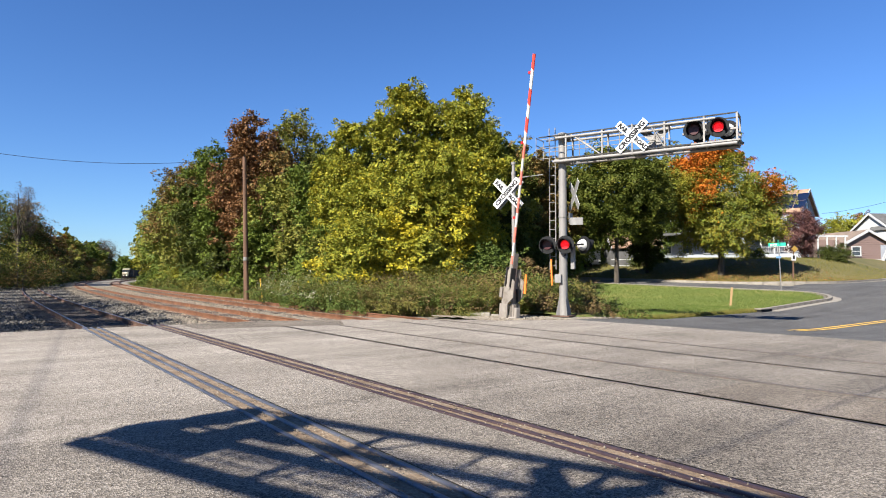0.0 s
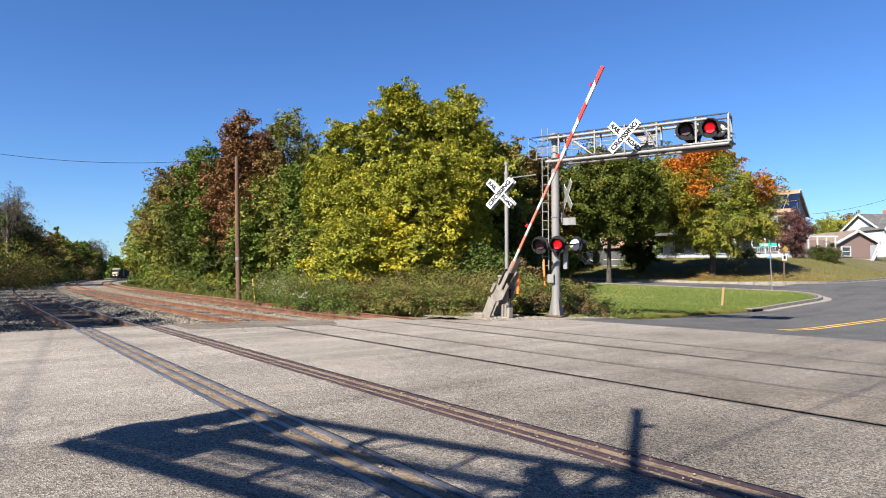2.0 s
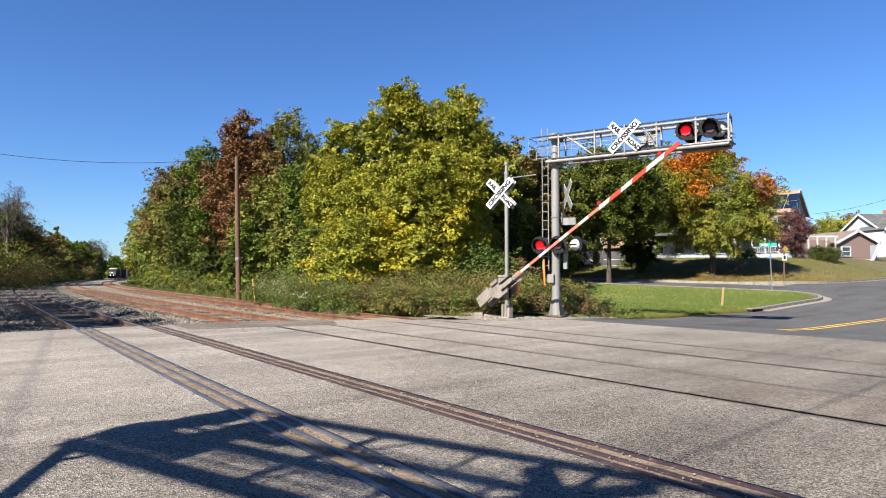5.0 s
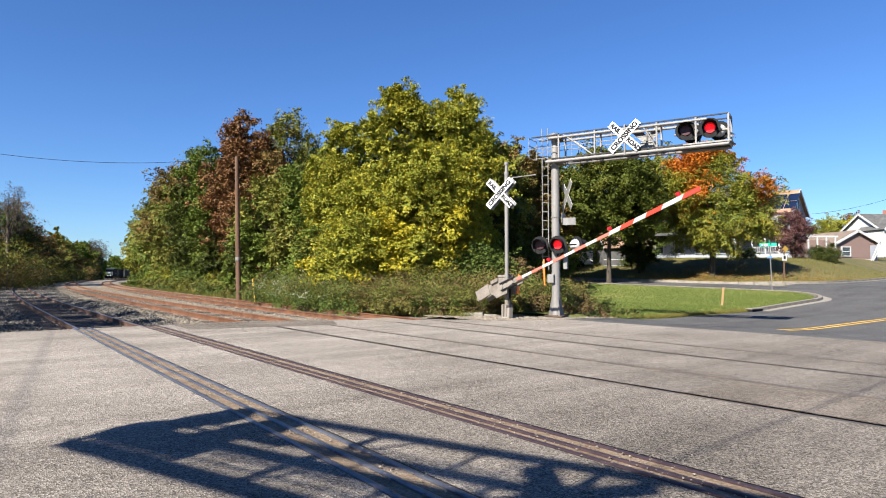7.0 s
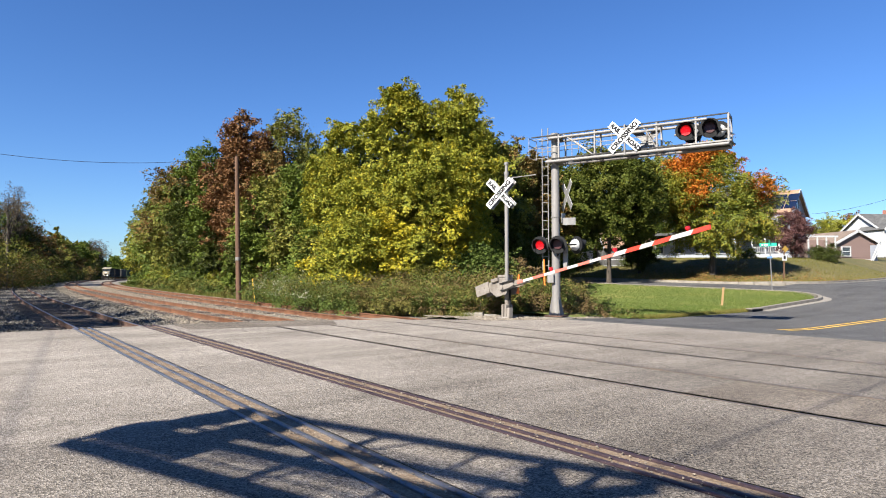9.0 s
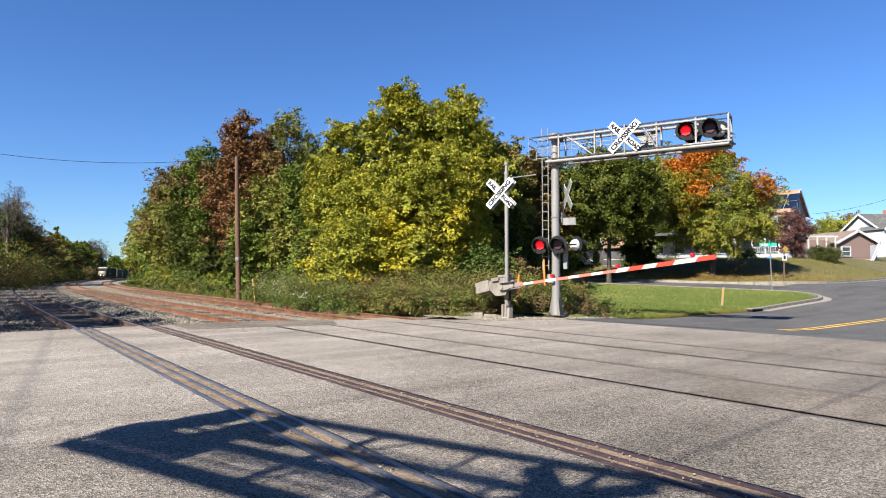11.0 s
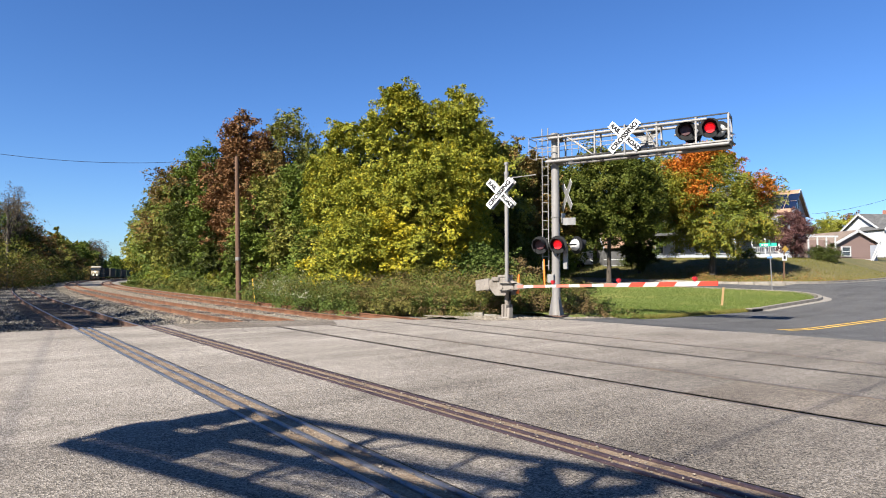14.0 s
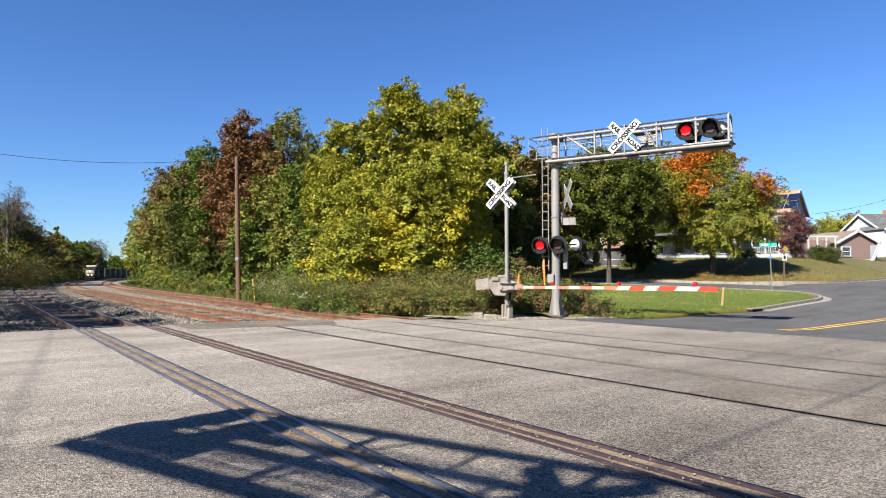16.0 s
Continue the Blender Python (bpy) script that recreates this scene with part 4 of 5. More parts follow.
def build_street_trees():
    x, y = at(1078, 47)
    tree(x, y, top(266, 47, x, y), 8.6, MAPLE_GREEN, "broad dark green maple by the side street", 60000, .2, .3, 150, 60, 0.4, second=OLIVE, split=0.98)
    x, y = at(1262, 49)
    tree(x, y, top(260, 49, x, y), 9.4, MAPLE, "maple turning from green to orange on the bank", 58000, .2, .17, 150, 61, 0.75, second=ORANGE_LEAF, split=0.84, trunk_r=0.24)
    x, y = at(1132, 54)
    tree(x, y, top(330, 54, x, y), 2.8, DARKGREEN, "dark green tree against the pale house", 18000, .22, .0, 80, 68, 0.2)
    x, y = at(1165, 72)
    tree(x, y, top(272, 72, x, y), 8, GREEN, "green tree behind the white house", 12000, .34, .1, 60, 62, second=OLIVE)
    x, y = at(1404, 62)
    tree(x, y, top(378, 62, x, y), 3.5, PURPLE, "small purple-leaved ornamental tree", 12000, .15, .16, 50, 63, 0.4)
    x, y = at(1474, 96)
    tree(x, y, top(384, 96, x, y), 6.5, OLIVE, "yellow-green tree behind the garage", 9000, .3, .1, 50, 64, second=YELLOWGREEN)
    x, y = at(1516, 104)
    tree(x, y, top(374, 104, x, y), 5, REDBROWN, "rust-brown tree behind the houses", 7000, .3, .1, 50, 65)
    x, y = at(1462, 60)
    tree(x, y, 1.35, 2.7, DARKGREEN, "clipped round green hedge bush by the garage", 9000, .09, .0, 40, 66, 0.1, category="bush")
    x, y = at(1318, 58)
    tree(x, y, 1.1, 1.8, DARKGREEN, "dark green foundation shrub", 4000, .09, .0, 30, 67, 0.1, category="bush")
    far = [(8, 98, 350, 13, DARKGREEN, RUSSET), (42, 112, 382, 11, DARKGREEN, REDBROWN), (-40, 92, 335, 13, DARKGREEN, GREEN), (26, 104, 368, 10, REDBROWN, DARKGREEN), (66, 128, 420, 11, OLIVE, RUSSET),
           (96, 150, 398, 6, ORANGE_LEAF, OLIVE), (110, 166, 424, 10, RUSSET, OLIVE), (84, 140, 436, 11, DARKGREEN, OLIVE), (132, 250, 428, 17, OLIVE, GREEN), (148, 330, 434, 17, OLIVE, RUSSET), (165, 350, 438, 14, GREEN, OLIVE),
           (200, 420, 456, 17, GREEN, None), (212, 460, 466, 16, DARKGREEN, None), (226, 480, 466, 18, GREEN, None), (242, 500, 460, 18, DARKGREEN, None)]
    for i, (px, d, py, w, m1, m2) in enumerate(far):
        x, y = at(px, d)
        tree(x, y, top(py, d, x, y), w * 0.85, m1, "autumn tree on the far side of the tracks", 7000, d * 0.0036, .0, 70, 100 + i, second=m2, group="trees across the tracks")


def bush(x, y, h, w, m1, m2, label, seed, count, size, group):
    tree(x, y, h, w, m1, label, count, size, 0.0, 40, seed, 0.5, "bush", 0.05, group, m2, 0.7)


def build_understorey():
    rs = np.random.RandomState(77)
    pairs = ((GREEN, OLIVE), (OLIVE, YELLOWGREEN), (GREEN, WEED_GREEN), (DARKGREEN, GREEN), (OLIVE, WEED_RED), (YELLOWGREEN, GREEN))
    i = 0
    s = 24.0
    while s < 118:
        for row in (0, 1):
            n = float(c3(s)) + 5.2 + 2.6 * row + rs.uniform(-0.4, 0.8)
            x, y, _ = P(s + rs.uniform(-1, 1), n)
            h = rs.uniform(1.6, 2.6) + 1.6 * row
            bush(x, y, h, rs.uniform(3.0, 4.2), *pairs[rs.randint(len(pairs))], "leafy bush along the foot of the wood", 700 + i, 3200, 0.13 + y * 0.0014, "bushes along the wood")
            i += 1
        s += 2.6 + s * 0.022
    s = 88.0
    while s < 300:
        for row in (0, 1):
            n = float(c2(s)) - 6.5 - 4.0 * row + rs.uniform(-1, 1)
            x, y, _ = P(s + rs.uniform(-2, 2), n)
            # Darker leaf mixes stand for the shade lying on these bushes.
            bush(x, y, rs.uniform(2.6, 4.4) + row, rs.uniform(6, 9), *((DARKGREEN, RUSSET), (DARKGREEN, OLIVE), (RUSSET, DARKGREEN), (DARKGREEN, REDBROWN))[rs.randint(4)], "shaded bush on the far side of the tracks", 800 + i, 1800, 0.14 + y * 0.0018, "bushes across the tracks")
            i += 1
        s += 5.0 + s * 0.02
    for px, d, py, h in ((12, 90, 318, 0), (28, 95, 322, 1), (172, 340, 424, 2), (160, 335, 430, 3)):
        x, y = at(px, d)
        tree(x, y, top(py, d, x, y), d * 0.035, BARE, "bare grey tree above the wood", 1600, d * 0.0018, .35, 60, 950 + h)
    for k, (px, d) in enumerate(((1000, 70), (1128, 58), (1142, 60))):
        x, y = at(px, d)
        bush(x, y, 1.3 + 0.2 * (k % 3), 3.0, DARKGREEN, GREEN, "dark bush in the shade of the maples", 860 + k, 2200, 0.15, "bushes under the maples")
    # half-bare trees past the left edge, whose branch shadows stripe the cinders
    # Those from s 59 on are unseen, added to shade the bushes opposite.
    for k, (s, h) in enumerate(((20.5, 8.5), (24.5, 9.5), (29.0, 9.0), (33.5, 10.0), (38.0, 9.5), (43.5, 10.5), (50.0, 11.0), (59.0, 11.5), (70.0, 12.0), (82.0, 12.5), (92.0, 13.0), (101.0, 13.0), (111.0, 13.5), (122.0, 13.5), (134.0, 14.0))):
        x, y, _ = P(s, max(-5.2 - 0.02 * s, float(c2(s)) - 17))
        tree(x, y, h, 5.5, OLIVE, "half-bare tree beside the siding", 3200, .26, .2, 60, 900 + k)


build_woods()
build_street_trees()
build_understorey()


# ---- weeds, grass ----
def shrub(x, y, h, w, m1, m2, label, count, size, seed):
    rs = np.random.RandomState(seed)
    t = thing("shrub", pose(x, y, float(terrain(x, y)) - 0.12), label, "shrub", "weeds at the wood's edge")
    stems = Geo()
    k = 14
    ctr = np.stack([rs.normal(0, w * 0.28, k), rs.normal(0, w * 0.28, k), h * rs.uniform(0.25, 0.85, k)], 1)
    for c in ctr:
        stems.tube((c[0] * 0.4, c[1] * 0.4, -0.05), c, 0.012, 0.005, 5, cap=False)
    part("stems", stems, BARK, t)
    v = leaf_cloud(rs, ctr, h * rs.uniform(0.18, 0.34, k), int(count * 1.8), size * 0.68, 0.5, 0.1)
    v[:, :, 2] = np.maximum(v[:, :, 2], 0.0)
    mi = (rs.rand(len(v)) < 0.35 * (v[:, 0, 2] > h * 0.6)).astype(int)
    ob = new("leaves", quads("leaves", v, [m1, m2], 3, mi))
    ob.parent = t


def build_weeds():
    rs = np.random.RandomState(8)
    i = 0
    for px in range(470, 1000, 16):
        for row in range(3):
            q = px + rs.uniform(-10, 10)
            base = np.interp(q, (470, 560, 700, 830, 1000), (33, 27, 23.4, 22.3, 22.6))
            d = base + row * 2.2 + rs.uniform(-0.3, 0.8)
            x, y = at(q, d)
            h = rs.uniform(0.8, 1.3) * (1.0 + 0.12 * row)
            m1, m2 = ((WEED_GREEN, WEED), (WEED, WEED_RED), (WEED, WEED_GREEN), (WEED_GREEN, WEED_RED), (WEED_RED, WEED))[rs.randint(5)] if q > 600 else ((WEED_GREEN, FLOWER), (WEED, WEED_GREEN), (WEED_GREEN, WEED))[rs.randint(3)]
            shrub(x, y, h, 1.9, m1, m2, "tangle of tall autumn weeds", 1900, .08, 300 + i)
            i += 1
    # bushy weeds between the outer track and the wood
    s = 26.0
    while s < 105:
        for off_n in (3.4, 4.5):
            x, y, _ = P(s + rs.uniform(-0.8, 0.8), float(c3(s)) + off_n + rs.uniform(-0.4, 0.4))
            m1, m2 = ((WEED_GREEN, WEED), (WEED, WEED_GREEN), (OLIVE, WEED), (WEED_GREEN, OLIVE))[rs.randint(4)]
            shrub(x, y, rs.uniform(0.6, 1.1), 2.2, m1, m2, "low bushy weeds beside the outer track", 1100, 0.07 + y * 0.0014, 600 + i)
            i += 1
        s += 1.5 + s * 0.018
    # upright stalks between the bushes
    k = 60000
    q = rs.uniform(470, 1010, k)
    d = np.interp(q, (470, 560, 700, 830, 1000), (32.5, 26.6, 23.0, 21.9, 22.2)) + rs.rand(k) ** 1.4 * 6
    s, n = SN((q - 784) / 1100 * d, d)
    half = rs.rand(k) < 0.5
    blades("tall_weeds", s[half], n[half], -0.1, 1.0, WEED, "tall straw-coloured weed stalks", 41, 0.009)
    blades("green_weeds", s[~half], n[~half], -0.1, 0.9, WEED_GREEN, "tall green weed stalks", 42, 0.01)
    for px, d, h, w in ((1035, 21.3, .55, 1.3), (1060, 21.8, .6, 1.5), (1090, 22.2, .55, 1.4), (1020, 22.5, .8, 1.2), (940, 21.9, .7, 1.2), (955, 22.1, .6, 1.2), (1110, 22.6, .35, 1.2)):
        x, y = at(px, d)
        shrub(x, y, h, w, WEED_GREEN if px > 1050 else WEED_RED, WEED_RED, "low weeds at the lawn's edge", 1300, .06, 500 + px)


def blades(name, s, n, z_add, h, mat, label, seed, wid=0.008, cat="grass"):
    rs = np.random.RandomState(seed)
    x, y, _ = P(s, n)
    z = terrain(x, y) + z_add
    k = len(s)
    a = rs.uniform(0, math.tau, k)
    hh = h * rs.uniform(0.5, 1.3, k)
    dx, dy = np.cos(a) * wid, np.sin(a) * wid
    lx, ly = rs.normal(0, 0.35, k) * hh, rs.normal(0, 0.35, k) * hh
    v = np.stack([np.stack([x - dx, y - dy, z], 1), np.stack([x + dx, y + dy, z], 1), np.stack([x + lx, y + ly, z + hh], 1)], 1)
    return tagged(new(name, quads(name, v, mat, 3)), label, cat, kind="stuff")


def build_grass():
    rs = np.random.RandomState(21)
    # lawn sheet between road and side street
    S, N = np.meshgrid(np.arange(13.0, 40, 0.6), np.arange(15.5, 38.2, 0.6))
    X, Y, _ = P(S, N)
    corner = np.hypot(np.maximum(0, 16.5 - S), np.maximum(0, N - 34.6))
    Z = terrain(X, Y) + 0.02 + 0.1 * smooth(13.0, 14.2, S) - 0.4 * smooth(3.3, 3.6, corner)
    tagged(new("lawn", grid_mesh("lawn", X, Y, Z, LAWN)), "mown green lawn with dry patches", "lawn", kind="structure")
    k = 90000
    s, n = 13.1 + rs.rand(k) ** 1.3 * 24, rs.uniform(18.5, 37.9, k)
    ok = np.hypot(np.maximum(0, 16.5 - s), np.maximum(0, n - 34.6)) < 3.2
    s, n = s[ok], n[ok]
    blades("lawn_grass", s, n, 0.03 + 0.1 * smooth(13.0, 14.2, s), 0.06, WEED_GREEN, "short green grass blades of the lawn", 1, 0.012)
    k = 7000
    s, n = 13.0 + np.abs(rs.normal(0, 0.25, k)), rs.uniform(18, 28, k)
    blades("dry_grass", s, n, 0.02, 0.13, WEED, "dry straw-coloured grass along the road edge", 2, 0.008)
    # bank behind the side street
    S, N = np.meshgrid(np.arange(17.4, 75, 0.8), np.arange(42.9, 120, 0.8))
    X, Y, _ = P(S, N)
    cut = np.hypot(np.maximum(0, 24 - S), np.maximum(0, 49.4 - N))
    Z = terrain(X, Y) + 0.1 - 0.6 * smooth(6.4, 6.9, cut)
    tagged(new("bank", grid_mesh("bank", X, Y, Z, BANK)), "sloping bank of green and dried grass below the houses", "grass bank", kind="structure")
    k = 60000
    s, n = rs.uniform(18.0, 44, k), 43.1 + rs.rand(k) ** 1.5 * 26
    ok = np.hypot(np.maximum(0, 24 - s), np.maximum(0, 49.4 - n)) < 6.2
    blades("bank_grass", s[ok], n[ok], 0.1, 0.09, WEED, "green and straw-coloured grass on the bank", 3, 0.018)
    # wood's edge beside the track
    k = 40000
    s = 16 + rs.rand(k) ** 1.4 * 110
    n = c3(s) + 2.3 + rs.rand(k) ** 1.5 * 4
    blades("track_grass", s, n, -0.15, 0.3, WEED_GREEN, "rough grass between the track and the wood", 4, 0.011)
    s = 16 + rs.rand(k) ** 1.4 * 110
    n = c3(s) + 2.2 + rs.rand(k) ** 1.3 * 4
    blades("straw_grass", s, n, -0.15, 0.34, WEED, "tall straw-coloured grass beside the ballast", 14, 0.01)
    k = 12000
    s, n = rs.uniform(11.6, 17.0, k), rs.uniform(15.6, 24, k)
    ok = s > 14.0 + 0.5 * rs.rand(k)
    blades("verge_grass", s[ok], n[ok], -0.05, 0.22, WEED, "rough dry grass behind the signal mast", 5, 0.012)


def build_litter():
    rs = np.random.RandomState(91)
    LITTER = leaf_material("fallen_leaves", [(0.14, 0.07, 0.03), (0.3, 0.15, 0.055), (0.42, 0.27, 0.1)])
    k = 16000
    cx, cy = at(1262, 49)
    x, y = rs.normal(cx - 2.5, 5.5, k), rs.normal(cy - 0.5, 3.0, k)
    s, n = SN(x, y)
    ok = (n > 43.2) & (np.hypot(np.maximum(0, 24 - s), np.maximum(0, 49.4 - n)) < 6.2)
    x, y = x[ok], y[ok]
    p = np.stack([x, y, terrain(x, y) + 0.14], 1)
    v = p[:, None] + rs.normal(size=(len(x), 3, 3)) * np.array([0.05, 0.05, 0.02])
    tagged(new("fallen_leaves", quads("fallen_leaves", v, LITTER, 3)), "dry brown fallen leaves on the bank below the maple", "leaves", kind="stuff")


build_weeds()
build_grass()
build_litter()


# ---- verge, kerbs, street furniture ----
def build_verge():
    S, N = np.meshgrid(np.arange(12.6, 17.5, 0.25), np.arange(12.9, 19.5, 0.25))
    X, Y, _ = P(S, N)
    rs = np.random.RandomState(4)
    Z = np.minimum(terrain(X, Y), 0) - 0.01 + 0.035 * rs.rand(*S.shape) - 0.4 * (S < pave_end(N) + 0.02)
    tagged(new("gravel_verge", grid_mesh("gravel_verge", X, Y, Z, BALLAST)), "gravel verge round the signal masts", "gravel", kind="structure")
    g = [(13.02, n) for n in np.arange(28.4, 34.6, 0.7)]
    g += [(16.5 - 3.5 * math.cos(a), 34.6 + 3.5 * math.sin(a)) for a in np.linspace(0, math.pi / 2, 9)]
    g += [(s, 38.1) for s in np.arange(17.2, 44, 1.0)]
    kerb("kerb", g, "pale concrete kerb round the lawn's corner")
    x, y, _ = P(12.96, 27.9)
    inlet = thing("storm_drain", pose(x, y, float(terrain(x, y)), 0, 0, math.degrees(math.atan2(-TX, TY))), "dark storm drain inlet in the kerb", "storm drain")
    part("hood", Geo().box((0, 0, 0.14), (1.1, 0.3, 0.05)), CONCRETE, inlet, bevel=0.01)
    # Solid black block paints in the shade of the inlet's hollow.
    part("opening", Geo().box((0, 0, 0.05), (1.0, 0.24, 0.14)), BLACK, inlet, "black block standing for the shaded opening", smooth=False)
    g = [(s, 42.85) for s in np.arange(60, 24, -1.5)] + [(24 - 6.5 * math.sin(a), 49.4 - 6.5 * math.cos(a)) for a in np.linspace(0, math.pi / 2, 12)] + [(17.45, n) for n in np.arange(50.4, 110, 1.5)]
    kerb("kerb", g, "concrete kerb at the foot of the bank")


def kerb(name, line, label):
    k = thing(name, pose(0, 0, 0), label, "kerb", "kerbs", "structure")
    pts = [np.array(P(s, n)) for s, n in line]
    for a, b in zip(pts[:-1], pts[1:]):
        d = b - a
        ln = float(np.hypot(d[0], d[1]))
        m = (a + b) / 2
        z = float(terrain(m[0], m[1]))
        pitch = math.degrees(math.atan2(float(terrain(b[0], b[1]) - terrain(a[0], a[1])), ln))
        turn = pose(m[0], m[1], z, 0, -pitch, math.degrees(math.atan2(d[1], d[0])))
        part("kerb_stone", Geo().box((0, 0, 0), (ln - 0.012, 0.2, 0.3)), CONCRETE, k, at=turn, smooth=False)
        part("gutter", Geo().box((0, -0.3, -0.13), (ln - 0.006, 0.4, 0.29)), CONCRETE, k, at=turn, smooth=False)


def build_furniture():
    x, y = at(423, 36.9)
    t = thing("utility_pole", pose(x, y, -0.1, 0, -1.6, 0), "leaning brown wooden utility pole by the track", "utility pole")
    part("pole", Geo().tube((0, 0, 0), (0, 0, 8.6), 0.16, 0.11, 14), CREOSOTE, t)
    part("insulator", Geo().tube((0, 0, 8.6), (0, 0, 8.75), 0.03, 0.02, 8), BLACK, t)
    part("sleeve", Geo().tube((0, 0, 2.4), (0, 0, 2.6), 0.165, 0.165, 14), GALV, t)
    wire("overhead_wire", (-30.9, 30.0, 9.25), (x - 0.23, y, 8.5), 1.15, 0.013, BLACK, "thin dark overhead wire running to the pole")
    # poles and cables outside the view, whose shadows cross the asphalt
    far_pole, near_pole, road_pole, back_pole = (-30.9, 30.0), (-5.5, -13.0), (25.5, 22.5), (-27.0, -22.3)
    for px, py in (far_pole, near_pole, road_pole, back_pole):
        t = thing("utility_pole", pose(px, py, float(terrain(px, py)) - 0.1), "brown wooden utility pole beside the crossing", "utility pole", "utility poles")
        part("pole", Geo().tube((0, 0, 0), (0, 0, 9.4), 0.16, 0.11, 14), CREOSOTE, t)
    wire("cable", (*far_pole, 9.25), (*near_pole, 9.0), 0.1, 0.011, BLACK, "thick black overhead cable between two poles")
    wire("cable", (*back_pole, 9.0), (*road_pole, 9.0), 0.1, 0.017, BLACK, "thick black overhead cable over the road")
    x, y = at(836, 21.6)
    t = thing("concrete_slab", pose(x, y, -0.05, 0, 0, -8), "broken tan concrete slab lying in the gravel by the gate", "slab")
    part("slab", Geo().box((0, 0, 0.08), (0.75, 0.5, 0.16), (3, -2, 0)), CONCRETE, t, bevel=0.02)
    part("slab_piece", Geo().box((0.62, -0.1, 0.05), (0.42, 0.34, 0.12), (-4, 3, 14)), CONCRETE, t, bevel=0.02)
    x, y = at(1276, 29.4)
    t = thing("wooden_stake", pose(x, y, float(terrain(x, y)), 0, 6, 0), "pale pine survey stake in the lawn", "stake")
    part("post", Geo().box((0, 0, 0.45), (0.09, 0.05, 1.1)), PINE, t, bevel=0.004)
    x, y = at(452, 34)
    t = thing("marker_stake", pose(x, y, -0.1, 0, -7, 0), "thin yellow marker stake in the grass", "stake")
    part("post", Geo().tube((0, 0, 0), (0, 0, 1.35), 0.025, seg=8), YELLOW, t)
    # street name sign
    x, y = at(1366, 37.2)
    SIGN = material("green_sign_sheeting", [(0.02, 0.3, 0.2), (0.03, 0.38, 0.26)], 0.4, scale=3, fine=20)
    t = thing("street_sign", pose(x, y, float(terrain(x, y)) - 0.05, 0, -2, 0), "green street name sign on a galvanised post", "street sign")
    part("post", Geo().box((0, 0, 1.45), (0.05, 0.03, 2.9)), GALV, t)
    part("name_plate", Geo().box((-0.1, -0.03, 2.86), (0.95, 0.01, 0.2), (0, 0, -12)), SIGN, t, "green plate with white lettering bars")
    for k in range(6):
        part("lettering_bar", Geo().box((-0.45 + 0.14 * k, -0.04 + 0.03 * (2.5 - k) * 0.95 / 2.5 * 0.9 * 0.28, 2.86), (0.09, 0.004, 0.1), (0, 0, -12)), WHITE, t)
    part("name_plate", Geo().box((0.0, 0.0, 3.04), (0.6, 0.01, 0.17), (0, 0, 70)), SIGN, t)
    part("side_plate", Geo().box((-0.05, -0.03, 2.1), (0.3, 0.008, 0.12)), material("blue_plate", [(0.1, 0.2, 0.4), (0.13, 0.25, 0.45)], 0.4), t)
    # yellow warning sign on a wooden post
    # Yellow and white plates take dimmed colours to stand for shade.
    DIM_YELLOW = material("dimmed_yellow_sheeting", [(0.2, 0.12, 0.02), (0.26, 0.16, 0.03)], 0.6, scale=4, fine=20)
    x, y = at(1387, 46.5)
    t = thing("warning_sign", pose(x, y, float(terrain(x, y)) - 0.05, 0, 2, 0), "yellow diamond warning sign with white plate on a post", "road sign")
    part("post", Geo().box((0, 0, 1.3), (0.08, 0.08, 2.6)), CREOSOTE, t)
    part("diamond", Geo().box((0.05, -0.06, 2.35), (0.36, 0.01, 0.36), (0, 45, 0)), DIM_YELLOW, t, "yellow diamond plate")
    part("plate", Geo().box((0, -0.06, 1.7), (0.34, 0.01, 0.44)), GREYCAP, t, "white plate dimmed to grey for shade")
    part("symbol_bar", Geo().box((0, -0.068, 1.72), (0.16, 0.004, 0.28)), BLACK, t)


build_verge()
build_furniture()


# ---- houses ----
def siding(name, c):
    return material(name, [tuple(k * 0.86 for k in c), c, tuple(min(0.85, k * 1.06) for k in c)], 0.6, scale=1.2, fine=12, stretch=(0.3, 0.3, 8), bump=0.3)


GREY_SIDING = siding("grey_siding", (0.25, 0.26, 0.29))
PALE_SIDING = siding("pale_grey_siding", (0.27, 0.285, 0.315))
WHITE_SIDING = siding("white_siding", (0.4, 0.4, 0.4))
MAUVE_SIDING = siding("mauve_brown_siding", (0.17, 0.115, 0.1))
TRIM = material("white_trim_paint", [(0.3569, 0.3569, 0.352), (0.3965, 0.3965, 0.3916)], 0.5, scale=3, fine=20)
ROOF_TAN = material("tan_shingles", [(0.1591, 0.0918, 0.05508), (0.2448, 0.153, 0.09792), (0.306, 0.202, 0.1346)], 0.9, scale=1.5, fine=14, bump=0.4)
ROOF_GREY = material("grey_shingles", [(0.04, 0.04, 0.042), (0.08, 0.078, 0.076), (0.12, 0.118, 0.115)], 0.9, scale=1.5, fine=14, bump=0.4)
ROOF_BROWN = material("brown_shingles", [(0.09, 0.07, 0.055), (0.16, 0.12, 0.095), (0.22, 0.17, 0.13)], 0.9, scale=1.5, fine=14, bump=0.4)
BRICK = material("red_brick", [(0.2, 0.08, 0.055), (0.33, 0.14, 0.1)], 0.9, scale=6, fine=30, bump=0.4)
SOLAR = material("solar_glass", [(0.0045, 0.009, 0.0243), (0.009, 0.0162, 0.0405)], 0.12, 0.0, scale=3, fine=30, spec=0.6)
PANE = material("dark_window_glass", [(0.02, 0.025, 0.03), (0.06, 0.07, 0.08)], 0.08, scale=2, fine=10, spec=0.6)


